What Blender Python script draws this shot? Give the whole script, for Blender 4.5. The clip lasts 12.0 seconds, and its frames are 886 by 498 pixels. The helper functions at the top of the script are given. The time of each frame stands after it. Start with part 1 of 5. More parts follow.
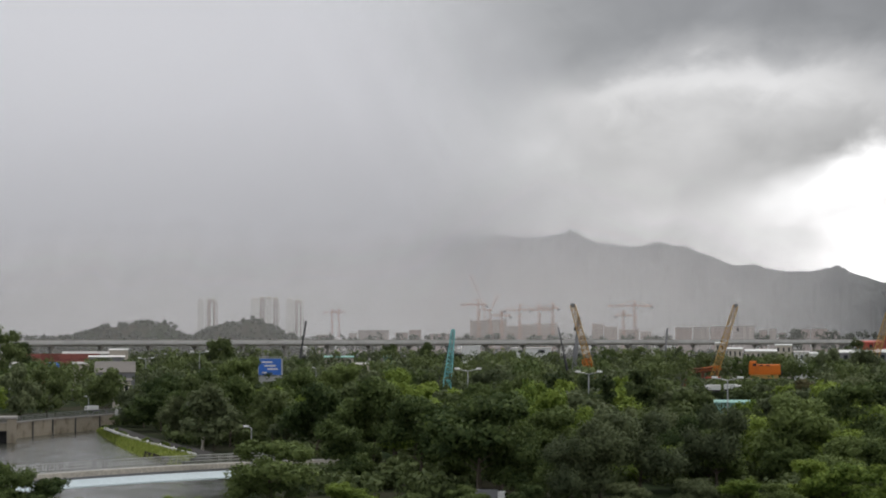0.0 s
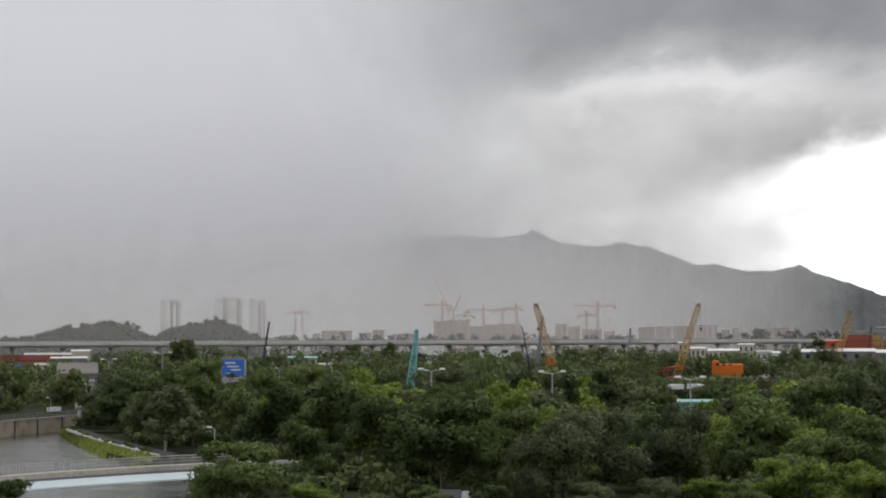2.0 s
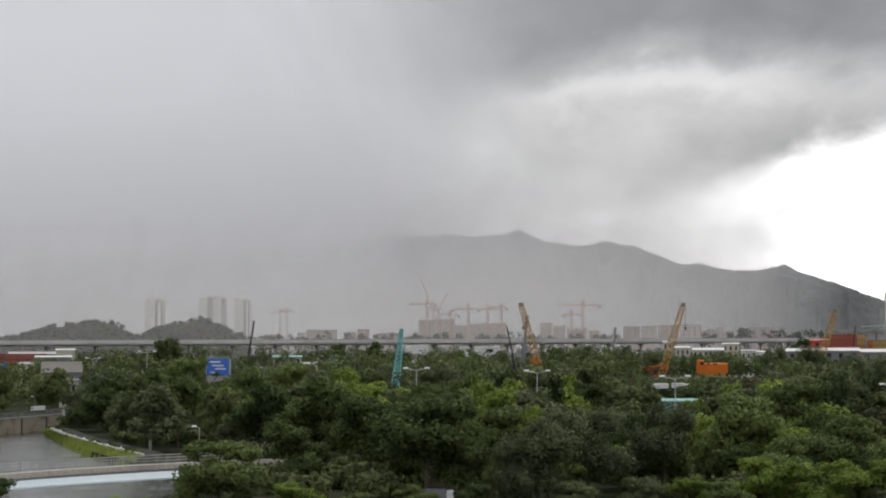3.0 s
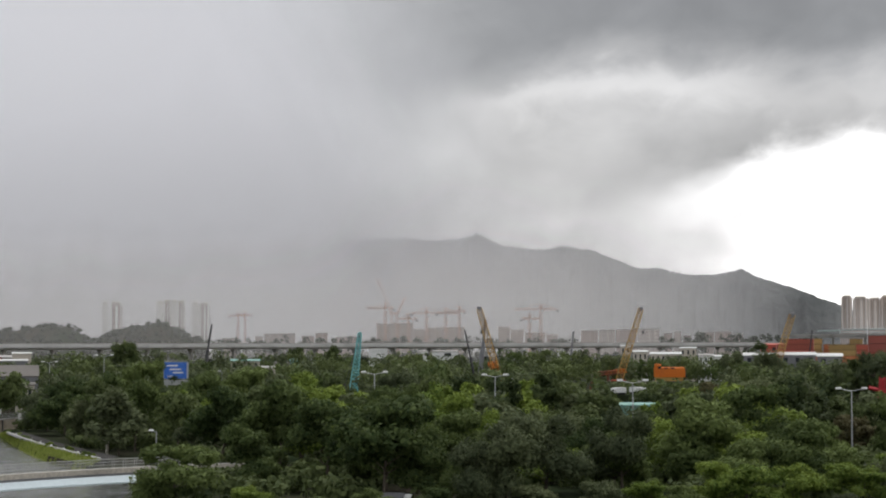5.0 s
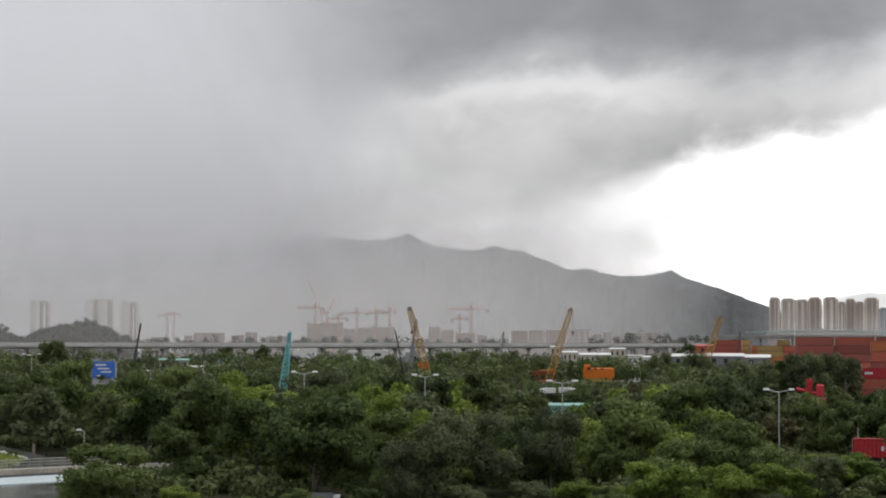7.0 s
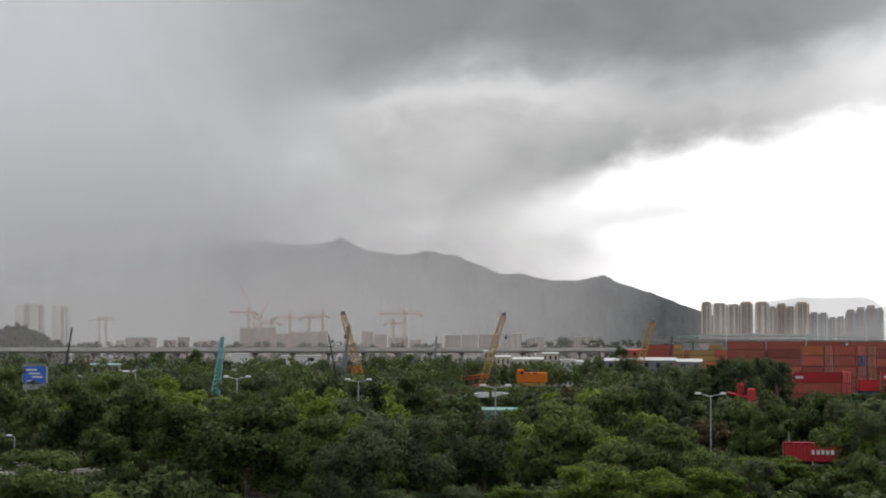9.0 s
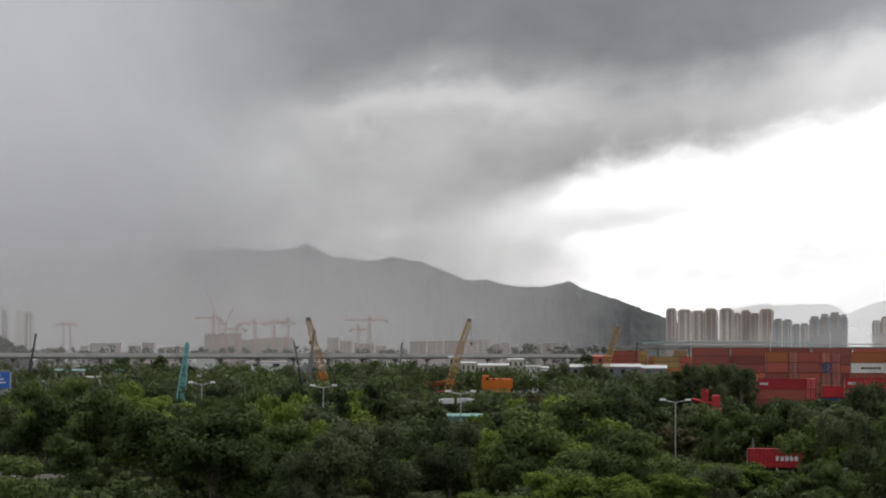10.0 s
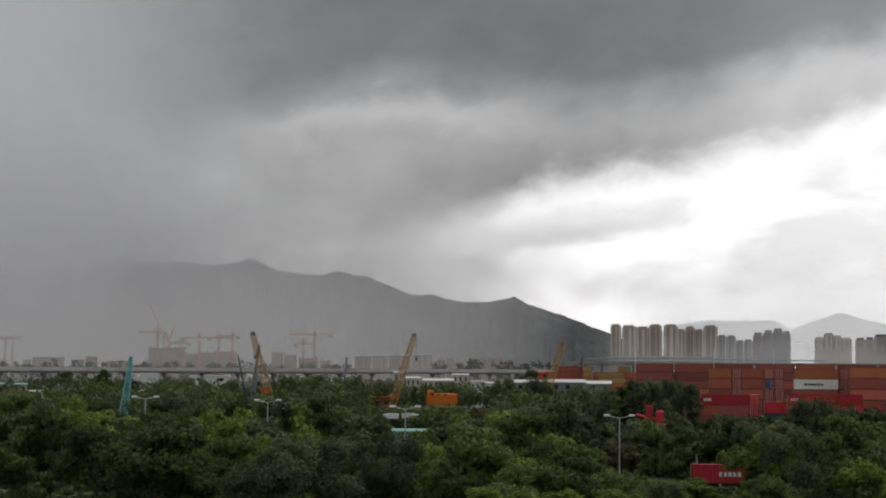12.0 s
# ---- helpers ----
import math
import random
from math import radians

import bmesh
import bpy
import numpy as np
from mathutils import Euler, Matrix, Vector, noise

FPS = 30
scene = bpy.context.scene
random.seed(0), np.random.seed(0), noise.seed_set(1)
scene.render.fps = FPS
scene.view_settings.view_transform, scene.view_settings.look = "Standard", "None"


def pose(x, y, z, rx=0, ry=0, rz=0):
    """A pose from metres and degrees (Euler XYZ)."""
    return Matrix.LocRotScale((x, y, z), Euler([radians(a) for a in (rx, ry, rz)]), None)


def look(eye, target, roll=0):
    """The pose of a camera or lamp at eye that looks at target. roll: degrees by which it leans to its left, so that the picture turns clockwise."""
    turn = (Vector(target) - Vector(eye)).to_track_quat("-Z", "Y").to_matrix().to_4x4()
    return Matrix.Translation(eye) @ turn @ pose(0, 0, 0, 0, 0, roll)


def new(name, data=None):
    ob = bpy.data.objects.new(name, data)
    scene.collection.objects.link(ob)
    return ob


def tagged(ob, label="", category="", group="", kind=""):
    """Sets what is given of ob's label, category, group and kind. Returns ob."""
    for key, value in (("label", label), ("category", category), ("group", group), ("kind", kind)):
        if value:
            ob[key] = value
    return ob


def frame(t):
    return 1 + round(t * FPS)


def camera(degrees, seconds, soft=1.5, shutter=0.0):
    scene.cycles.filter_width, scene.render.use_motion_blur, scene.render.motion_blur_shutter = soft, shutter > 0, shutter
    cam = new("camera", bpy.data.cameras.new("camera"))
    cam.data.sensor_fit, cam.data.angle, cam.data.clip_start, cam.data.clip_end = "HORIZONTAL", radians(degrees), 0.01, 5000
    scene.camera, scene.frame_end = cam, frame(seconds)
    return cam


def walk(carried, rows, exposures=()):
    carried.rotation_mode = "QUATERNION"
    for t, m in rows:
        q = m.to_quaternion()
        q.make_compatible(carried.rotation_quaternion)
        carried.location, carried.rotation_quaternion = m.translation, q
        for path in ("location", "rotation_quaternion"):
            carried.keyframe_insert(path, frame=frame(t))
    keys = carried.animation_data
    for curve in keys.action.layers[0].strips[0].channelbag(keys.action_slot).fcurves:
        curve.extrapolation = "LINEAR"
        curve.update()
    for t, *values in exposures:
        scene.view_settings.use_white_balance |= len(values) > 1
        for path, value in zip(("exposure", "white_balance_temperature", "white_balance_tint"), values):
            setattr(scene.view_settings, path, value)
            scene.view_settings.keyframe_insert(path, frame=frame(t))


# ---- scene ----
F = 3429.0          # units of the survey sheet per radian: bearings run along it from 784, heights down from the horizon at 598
EYE = 20.0
cam = camera(25.76, 12.0, soft=2.0)
TURNS = [  # seconds, bearing to the right, look up, lean
    (0.0, 0.0, 2.621, 0.0), (0.5, 0.292, 2.645, 0.017), (1.0, 0.612, 2.659, 0.06), (1.5, 0.866, 2.661, 0.083),
    (2.0, 1.084, 2.626, 0.14), (2.5, 1.294, 2.594, 0.12), (3.0, 1.527, 2.6, 0.11), (4.8, 2.586, 2.699, 0.04),
    (5.0, 2.759, 2.714, 0.05), (5.5, 3.258, 2.707, 0.01), (6.0, 3.722, 2.704, -0.045), (6.5, 4.283, 2.698, -0.14),
    (7.0, 4.814, 2.719, -0.15), (9.0, 6.784, 2.857, -0.11), (9.5, 7.331, 2.963, -0.165), (10.0, 7.802, 3.039, -0.19),
    (10.5, 8.235, 3.126, -0.25), (11.0, 8.686, 3.272, -0.3), (11.5, 9.104, 3.415, -0.365), (12.0, 9.417, 3.491, -0.381),
]
walk(cam, [(t, pose(0, 0, EYE, 0, 0, -b) @ pose(0, 0, 0, 90 + p) @ pose(0, 0, 0, 0, 0, -r)) for t, b, p, r in TURNS],
     exposures=[(0.0, 0.12), (5.0, 0.14), (7.0, 0.14), (9.0, -0.03), (10.5, -0.24), (11.5, -0.33), (12.0, -0.54)])


# ---- places from bearings ----
def bear(u):
    return (u - 784.0) / F


def spot(u, v, d):
    """The place on bearing u, sheet height v, d metres off."""
    a = bear(u)
    return Vector((d * math.sin(a), d * math.cos(a), EYE - (v - 598.0) * d / F))


def on(u, v, z):
    """The place at height z that shows at (u, v)."""
    return spot(u, v, (EYE - z) * F / (v - 598.0))


def flat(x, y):
    """Bearing and sheet height of a point on a flat sheet that faces straight ahead."""
    a = math.atan((x - 784.0) / F)
    return 784.0 + F * a, 598.0 + (y - 598.0) * math.cos(a)


def base(u, d, z=0.0):
    a = bear(u)
    return Vector((d * math.sin(a), d * math.cos(a), z))


# ---- node helpers ----
class Nodes:
    def __init__(self, tree):
        self.t = tree
        tree.nodes.clear()

    def add(self, kind, **kw):
        n = self.t.nodes.new(kind)
        for k, val in kw.items():
            if k in n.inputs:
                self.put(n.inputs[k], val)
        return n

    def put(self, socket, val):
        if isinstance(val, bpy.types.NodeSocket):
            self.t.links.new(val, socket)
        else:
            socket.default_value = val

    def m(self, op, a, b=0.0, c=0.0):
        n = self.t.nodes.new("ShaderNodeMath")
        n.operation = op
        for s, val in zip(n.inputs, (a, b, c)):
            self.put(s, val)
        return n.outputs[0]

    def ss(self, x, lo, hi, a=0.0, b=1.0):
        n = self.t.nodes.new("ShaderNodeMapRange")
        n.interpolation_type = "SMOOTHSTEP"
        for s, val in zip(n.inputs[:5], (x, lo, hi, a, b)):
            self.put(s, val)
        return n.outputs[0]

    def lin(self, x, lo, hi, a=0.0, b=1.0):
        n = self.t.nodes.new("ShaderNodeMapRange")
        for s, val in zip(n.inputs[:5], (x, lo, hi, a, b)):
            self.put(s, val)
        return n.outputs[0]

    def ramp(self, x, lo, hi, stops, top):
        """A smooth table: stops (x, value), values up to top."""
        n = self.t.nodes.new("ShaderNodeValToRGB")
        n.color_ramp.interpolation = "EASE"
        el = n.color_ramp.elements
        while len(el) < len(stops):
            el.new(0.5)
        for e, (p, val) in zip(el, stops):
            e.position, e.color = (p - lo) / (hi - lo), (*[val / top] * 3, 1)
        self.put(n.inputs[0], self.lin(x, lo, hi))
        return self.m("MULTIPLY", n.outputs[0], top)

    def mix(self, f, a, b):
        n = self.t.nodes.new("ShaderNodeMix")
        self.put(n.inputs[0], f), self.put(n.inputs[2], a), self.put(n.inputs[3], b)
        return n.outputs[0]

    def mixc(self, f, a, b, how="MIX"):
        n = self.t.nodes.new("ShaderNodeMix")
        n.data_type, n.blend_type = "RGBA", how
        self.put(n.inputs[0], f), self.put(n.inputs[6], a), self.put(n.inputs[7], b)
        return n.outputs[2]

    def noise(self, vec, scale, detail=4.0, rough=0.5, warp=0.0):
        n = self.t.nodes.new("ShaderNodeTexNoise")
        if vec is not None:
            self.put(n.inputs["Vector"], vec)
        n.inputs["Scale"].default_value, n.inputs["Detail"].default_value = scale, detail
        n.inputs["Roughness"].default_value, n.inputs["Distortion"].default_value = rough, warp
        return n.outputs[0]

    def sheet(self, vec, eye=0.0):
        """Bearing and height, in hundreds of the sheet's units, of a direction or place."""
        s = self.t.nodes.new("ShaderNodeSeparateXYZ")
        self.put(s.inputs[0], vec)
        x, y, z = s.outputs
        flat = self.m("SQRT", self.m("ADD", self.m("MULTIPLY", x, x), self.m("MULTIPLY", y, y)))
        u = self.m("MULTIPLY_ADD", self.m("ARCTAN2", x, y), F / 100, 7.84)
        v = self.m("MULTIPLY_ADD", self.m("DIVIDE", self.m("SUBTRACT", z, eye), self.m("MAXIMUM", flat, 0.02)), -F / 100, 5.98)
        return u, v

    def vec(self, x, y, z=0.0):
        n = self.t.nodes.new("ShaderNodeCombineXYZ")
        for s, val in zip(n.inputs, (x, y, z)):
            self.put(s, val)
        return n.outputs[0]


# ---- sky: a storm cloud with a bright gap beyond the mountains ----
world = bpy.data.worlds.new("storm_sky")
scene.world = world
world.use_nodes = True
W = Nodes(world.node_tree)
coord = W.add("ShaderNodeTexCoord")
U, V = W.sheet(coord.outputs["Generated"])
V = W.m("MAXIMUM", V, -40.0)
streak = W.vec(W.m("MULTIPLY_ADD", V, 0.35, U), W.m("MULTIPLY", V, 1.5))
n1 = W.m("SUBTRACT", W.noise(streak, 0.42, 3.0, 0.5, 0.5), 0.5)
n2 = W.m("SUBTRACT", W.noise(streak, 0.9, 4.0, 0.5, 0.3), 0.5)
n4 = W.m("SUBTRACT", W.noise(streak, 2.3, 5.0, 0.55, 0.4), 0.5)
puff = W.m("SUBTRACT", W.noise(W.vec(U, W.m("MULTIPLY", V, 1.25)), 0.75, 5.0, 0.55, 0.6), 0.5)
left = W.ramp(V, -2.0, 7.0, [(-2.0, 0.62), (0.0, 0.62), (1.5, 0.56), (3.5, 0.48), (4.7, 0.40), (5.4, 0.33), (6.0, 0.29)], 1.0)
left = W.m("MULTIPLY", left, W.ss(U, 3.0, 9.5, 1.06, 0.86))
# lower rim of the cloud, above the bright gap
edge = W.ramp(U, 6.0, 26.0, [(6.0, 4.6), (9.5, 4.3), (12.0, 3.8), (13.7, 3.15), (15.6, 2.5), (17.4, 2.25), (19.0, 1.95), (20.7, 1.4), (22.0, 0.7), (24.0, 0.0)], 6.0)
ragged = W.m("ADD", W.m("MULTIPLY", n2, 0.6), W.m("ADD", W.m("MULTIPLY", n4, 0.28), W.m("MULTIPLY", puff, 0.35)))
under = W.m("ADD", W.m("SUBTRACT", V, edge), ragged)
# grey middle of the cloud: pale billows to the west, a dark belly, a thin pale hem to the east
mid = W.ramp(U, 6.0, 26.0, [(6.0, 0.50), (9.5, 0.53), (12.4, 0.55), (14.4, 0.54), (16.5, 0.58), (18.2, 0.70), (19.8, 0.86), (22.0, 0.95)], 1.0)
mid = W.m("ADD", mid, W.m("ADD", W.m("MULTIPLY", n1, 0.22), W.m("ADD", W.m("MULTIPLY", n2, 0.12), W.m("MULTIPLY", puff, 0.20))))
belly = W.m("MULTIPLY", W.m("MULTIPLY", W.ss(under, -1.5, -0.3), W.ss(U, 10.2, 12.6)), W.ss(U, 17.5, 19.5, 1.0, 0.3))
mid = W.m("SUBTRACT", mid, W.m("MULTIPLY", belly, 0.075))
# dark lid of the storm cloud
lid = W.ramp(U, 5.0, 25.0, [(5.0, 0.5), (7.0, 1.6), (8.5, 2.0), (10.0, 1.65), (11.5, 1.15), (13.0, 1.0), (14.5, 1.15), (16.0, 1.35), (17.5, 1.25), (19.0, 0.8), (20.5, 0.4), (23.5, 0.0)], 3.0)
over = W.m("ADD", W.m("SUBTRACT", lid, V), W.m("ADD", W.m("MULTIPLY", n2, 0.8), W.m("MULTIPLY", puff, 0.7)))
rim = W.m("MULTIPLY", W.m("MULTIPLY", W.ss(over, -0.95, -0.30), W.ss(over, -0.22, 0.12, 1.0, 0.0)), W.m("MULTIPLY", W.ss(U, 8.6, 11.0), W.ss(U, 13.6, 16.2, 1.0, 0.1)))
mid = W.m("ADD", mid, W.m("MULTIPLY", rim, 0.13))
sky = W.mix(W.ss(U, 5.0, 10.5), left, mid)
dark = W.m("MULTIPLY", W.ss(over, -0.42, 0.75), W.ss(U, 4.2, 12.0))
darkness = W.m("ADD", W.ramp(U, 5.0, 25.0, [(5.0, 0.40), (8.5, 0.31), (12.0, 0.27), (14.0, 0.255), (17.0, 0.27), (20.0, 0.36), (24.0, 0.5)], 1.0), W.m("ADD", W.m("MULTIPLY", n1, 0.13), W.m("MULTIPLY", puff, 0.09)))
sky = W.mix(W.m("MULTIPLY", dark, W.ss(V, -9.0, -3.0)), sky, darkness)
gap = W.m("MULTIPLY", W.ss(under, -0.3, 0.75), W.ss(U, 11.0, 14.6))
banks = W.m("SUBTRACT", W.noise(W.vec(W.m("MULTIPLY_ADD", V, 0.3, U), W.m("MULTIPLY", V, 2.1)), 0.40, 5.0, 0.5, 0.4), 0.5)
veiled = W.m("MULTIPLY", W.ss(banks, -0.13, 0.12), W.m("MULTIPLY", W.ss(under, 0.35, 1.2), W.ss(V, 4.5, 5.1, 1.0, 0.15)))
bright = W.m("SUBTRACT", W.ramp(U, 10.0, 26.0, [(10.0, 0.72), (12.5, 0.80), (13.8, 1.15), (15.0, 1.55), (17.0, 1.70), (22.0, 1.70)], 2.0), W.m("MULTIPLY", veiled, W.ramp(U, 10.0, 26.0, [(10.0, 0.0), (12.5, 0.15), (14.0, 0.36), (16.0, 0.56), (20.5, 0.42)], 1.0)))
low_bank = W.m("MULTIPLY", W.m("MULTIPLY", W.ss(V, 3.3, 4.0), W.ss(V, 4.55, 5.05, 1.0, 0.0)), W.m("MULTIPLY", W.ss(U, 12.4, 14.0), W.ss(U, 17.0, 20.5, 1.0, 0.3)))
bright = W.m("SUBTRACT", bright, W.m("MULTIPLY", W.m("MULTIPLY", low_bank, W.ss(n2, -0.22, 0.10)), 0.26))
bright = W.m("MAXIMUM", bright, 0.68)
sky = W.mix(gap, sky, bright)
pale = W.m("MULTIPLY", W.m("MULTIPLY", W.ss(under, -0.5, 0.4), W.ss(U, 7.5, 10.5)), W.ss(U, 12.0, 14.5, 1.0, 0.0))
sky = W.m("ADD", sky, W.m("MULTIPLY", pale, 0.13))
aloft = W.m("ADD", 0.62, W.m("MULTIPLY", n1, 0.25))
sky = W.mix(W.ss(V, -14.0, -4.0, 1.0, 0.0), sky, aloft)
tint = W.mixc(W.ss(U, 4.0, 11.0), (0.955, 0.985, 1.05, 1), (1.0, 0.992, 0.995, 1))
tint = W.mixc(dark, tint, (0.972, 0.985, 1.02, 1))
tint = W.mixc(W.ss(V, 3.0, 5.5), tint, (1.0, 0.98, 0.985, 1))
cloud = W.mixc(1.0, tint, W.vec(sky, sky, sky), "MULTIPLY")
clear = W.add("ShaderNodeTexSky")
clear.sky_type, clear.sun_disc, clear.sun_elevation, clear.sun_rotation = "NISHITA", False, radians(62), radians(30)
thin = W.add("ShaderNodeBackground", Color=clear.outputs[0], Strength=0.1)
thick = W.add("ShaderNodeBackground", Color=cloud, Strength=1.0)
cover = W.add("ShaderNodeMixShader", Fac=0.97)
W.put(cover.inputs[1], thin.outputs[0]), W.put(cover.inputs[2], thick.outputs[0])
out = W.add("ShaderNodeOutputWorld", Surface=cover.outputs[0])

sun = new("sun", bpy.data.lights.new("sun", "SUN"))
sun.data.energy, sun.data.angle, sun.data.color = 1.3, radians(30), (1.0, 0.97, 0.92)
sun.matrix_world = look((0, 0, 60), Vector((0, 0, 60)) - Vector((math.sin(radians(30)) * math.cos(radians(62)), math.cos(radians(30)) * math.cos(radians(62)), math.sin(radians(62)))))


# ---- materials ----
def surface(name, colour, rough=0.8, metal=0.0, vary=0.25, scale=0.5, bump=0.2, each=0.0, stain=(0.1, 0.09, 0.08), dirt=0.25, spec=0.3):
    """A weathered plain surface: broad stains and fine grain, and a shade of its own for each object."""
    mt = bpy.data.materials.new(name)
    mt.use_nodes = True
    g = Nodes(mt.node_tree)
    c = g.add("ShaderNodeTexCoord").outputs["Object"]
    wide, fine = g.noise(c, scale * 0.25, 4.0, 0.6), g.noise(c, scale * 6.0, 3.0, 0.6)
    own = g.add("ShaderNodeObjectInfo").outputs["Random"]
    k = g.m("ADD", g.lin(fine, 0.3, 0.7, 1 - vary, 1 + vary * 0.6), g.m("MULTIPLY", g.m("SUBTRACT", own, 0.5), each))
    col = g.mixc(1.0, (*colour, 1), g.vec(k, k, k), "MULTIPLY")
    col = g.mixc(g.m("MULTIPLY", g.ss(wide, 0.45, 0.75), dirt), col, (*stain, 1))
    p = g.add("ShaderNodeBsdfPrincipled", Roughness=rough, Metallic=metal)
    g.put(p.inputs["Base Color"], col)
    p.inputs["Specular IOR Level"].default_value = spec
    if bump:
        b = g.add("ShaderNodeBump", Strength=bump, Distance=0.1, Height=fine)
        g.put(p.inputs["Normal"], b.outputs[0])
    g.add("ShaderNodeOutputMaterial", Surface=p.outputs[0])
    return mt


def leafage(name, dark, light, each=0.5, per=0.7):
    mt = bpy.data.materials.new(name)
    mt.use_nodes = True
    g = Nodes(mt.node_tree)
    own = g.add("ShaderNodeObjectInfo").outputs["Random"]
    leaf = g.add("ShaderNodeNewGeometry").outputs["Random Per Island"]
    c = g.add("ShaderNodeTexCoord").outputs["Object"]
    tone = g.m("ADD", g.m("MULTIPLY", own, each), g.m("MULTIPLY", leaf, per))
    tone = g.m("ADD", tone, g.m("MULTIPLY", g.m("SUBTRACT", g.noise(c, 0.35, 2.0), 0.5), 0.9))
    fine = g.noise(c, 2.6, 3.0, 0.65)
    tone = g.m("ADD", tone, g.m("MULTIPLY", g.m("SUBTRACT", fine, 0.5), 0.6))
    col = g.mixc(g.lin(tone, 0.15, 1.15), (*dark, 1), (*light, 1))
    p = g.add("ShaderNodeBsdfPrincipled", Roughness=0.7)
    g.put(p.inputs["Base Color"], col)
    p.inputs["Specular IOR Level"].default_value = 0.12
    g.put(p.inputs["Normal"], g.add("ShaderNodeBump", Strength=0.3, Distance=0.2, Height=fine).outputs[0])
    tr = g.add("ShaderNodeBsdfTranslucent", Color=col)
    mx = g.add("ShaderNodeMixShader", Fac=0.26)
    g.put(mx.inputs[1], p.outputs[0]), g.put(mx.inputs[2], tr.outputs[0])
    g.add("ShaderNodeOutputMaterial", Surface=mx.outputs[0])
    return mt


def rain(name, stops, lo, hi, low=0.0, streaks=0.05, tone=(0.358, 0.358, 0.363), aloft=1.0, lean=0.0, dense=False):
    """A see-through sheet of falling rain and haze, a fine scatter of drops that spread the sky's light, with brighter
    light aloft put into its colour: thicker or thinner along the bearing, thinning out between the heights lo and hi.
    """
    mt = bpy.data.materials.new(name)
    mt.use_nodes = True
    g = Nodes(mt.node_tree)
    u, v = g.sheet(g.add("ShaderNodeTexCoord").outputs["Object"], EYE)
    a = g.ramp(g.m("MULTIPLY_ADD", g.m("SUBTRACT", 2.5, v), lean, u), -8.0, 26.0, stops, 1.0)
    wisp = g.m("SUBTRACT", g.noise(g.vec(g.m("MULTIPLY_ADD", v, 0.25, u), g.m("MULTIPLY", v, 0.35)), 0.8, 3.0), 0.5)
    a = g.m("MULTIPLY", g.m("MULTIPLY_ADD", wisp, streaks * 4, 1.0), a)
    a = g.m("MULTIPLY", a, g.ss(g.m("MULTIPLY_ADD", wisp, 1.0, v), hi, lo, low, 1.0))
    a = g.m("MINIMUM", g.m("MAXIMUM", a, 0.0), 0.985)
    if dense:
        drops = g.t.nodes.new("ShaderNodeTexWhiteNoise")
        drops.noise_dimensions = "2D"
        g.put(drops.inputs["Vector"], g.vec(g.m("MULTIPLY", u, 900.0), g.m("MULTIPLY", v, 900.0)))
        patchy = g.m("MULTIPLY", g.m("SUBTRACT", drops.outputs["Value"], 0.5), g.m("MULTIPLY", g.m("MINIMUM", a, g.m("SUBTRACT", 1.0, a)), 1.9))
        a = g.m("ADD", a, patchy)
    # painted light: the colour brightens with height, and to the left where dense
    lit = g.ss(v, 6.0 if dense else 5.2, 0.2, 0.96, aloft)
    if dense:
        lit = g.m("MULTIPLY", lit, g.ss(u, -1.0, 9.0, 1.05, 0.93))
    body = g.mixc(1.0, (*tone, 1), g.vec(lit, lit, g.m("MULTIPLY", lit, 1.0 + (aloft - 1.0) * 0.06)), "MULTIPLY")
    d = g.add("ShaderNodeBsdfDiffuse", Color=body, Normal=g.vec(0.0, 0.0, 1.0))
    tr = g.add("ShaderNodeBsdfTranslucent", Color=body, Normal=g.vec(0.0, 0.0, -1.0))
    both = g.add("ShaderNodeAddShader")
    g.put(both.inputs[0], d.outputs[0]), g.put(both.inputs[1], tr.outputs[0])
    mx = g.add("ShaderNodeMixShader", Fac=a)
    g.put(mx.inputs[1], g.add("ShaderNodeBsdfTransparent").outputs[0]), g.put(mx.inputs[2], both.outputs[0])
    g.add("ShaderNodeOutputMaterial", Surface=mx.outputs[0])
    return mt


def water_mat():
    mt = bpy.data.materials.new("river_water")
    mt.use_nodes = True
    g = Nodes(mt.node_tree)
    c = g.add("ShaderNodeTexCoord").outputs["Object"]
    long = g.vec(*[g.m("MULTIPLY", a, k) for a, k in zip(g.add("ShaderNodeSeparateXYZ", Vector=c).outputs, (0.35, 0.12, 1.0))])
    ripple = g.m("ADD", g.m("MULTIPLY", g.noise(c, 0.9, 3.0, 0.6), 0.4), g.m("MULTIPLY", g.noise(long, 1.0, 3.0), 2.0))
    p = g.add("ShaderNodeBsdfPrincipled", Roughness=0.12)
    p.inputs["Specular IOR Level"].default_value = 0.35
    g.put(p.inputs["Base Color"], g.mixc(g.noise(c, 0.05, 3.0), (0.03, 0.035, 0.027, 1), (0.06, 0.06, 0.048, 1)))
    b = g.add("ShaderNodeBump", Strength=1.0, Distance=0.38, Height=ripple)
    g.put(p.inputs["Normal"], b.outputs[0])
    g.add("ShaderNodeOutputMaterial", Surface=p.outputs[0])
    return mt


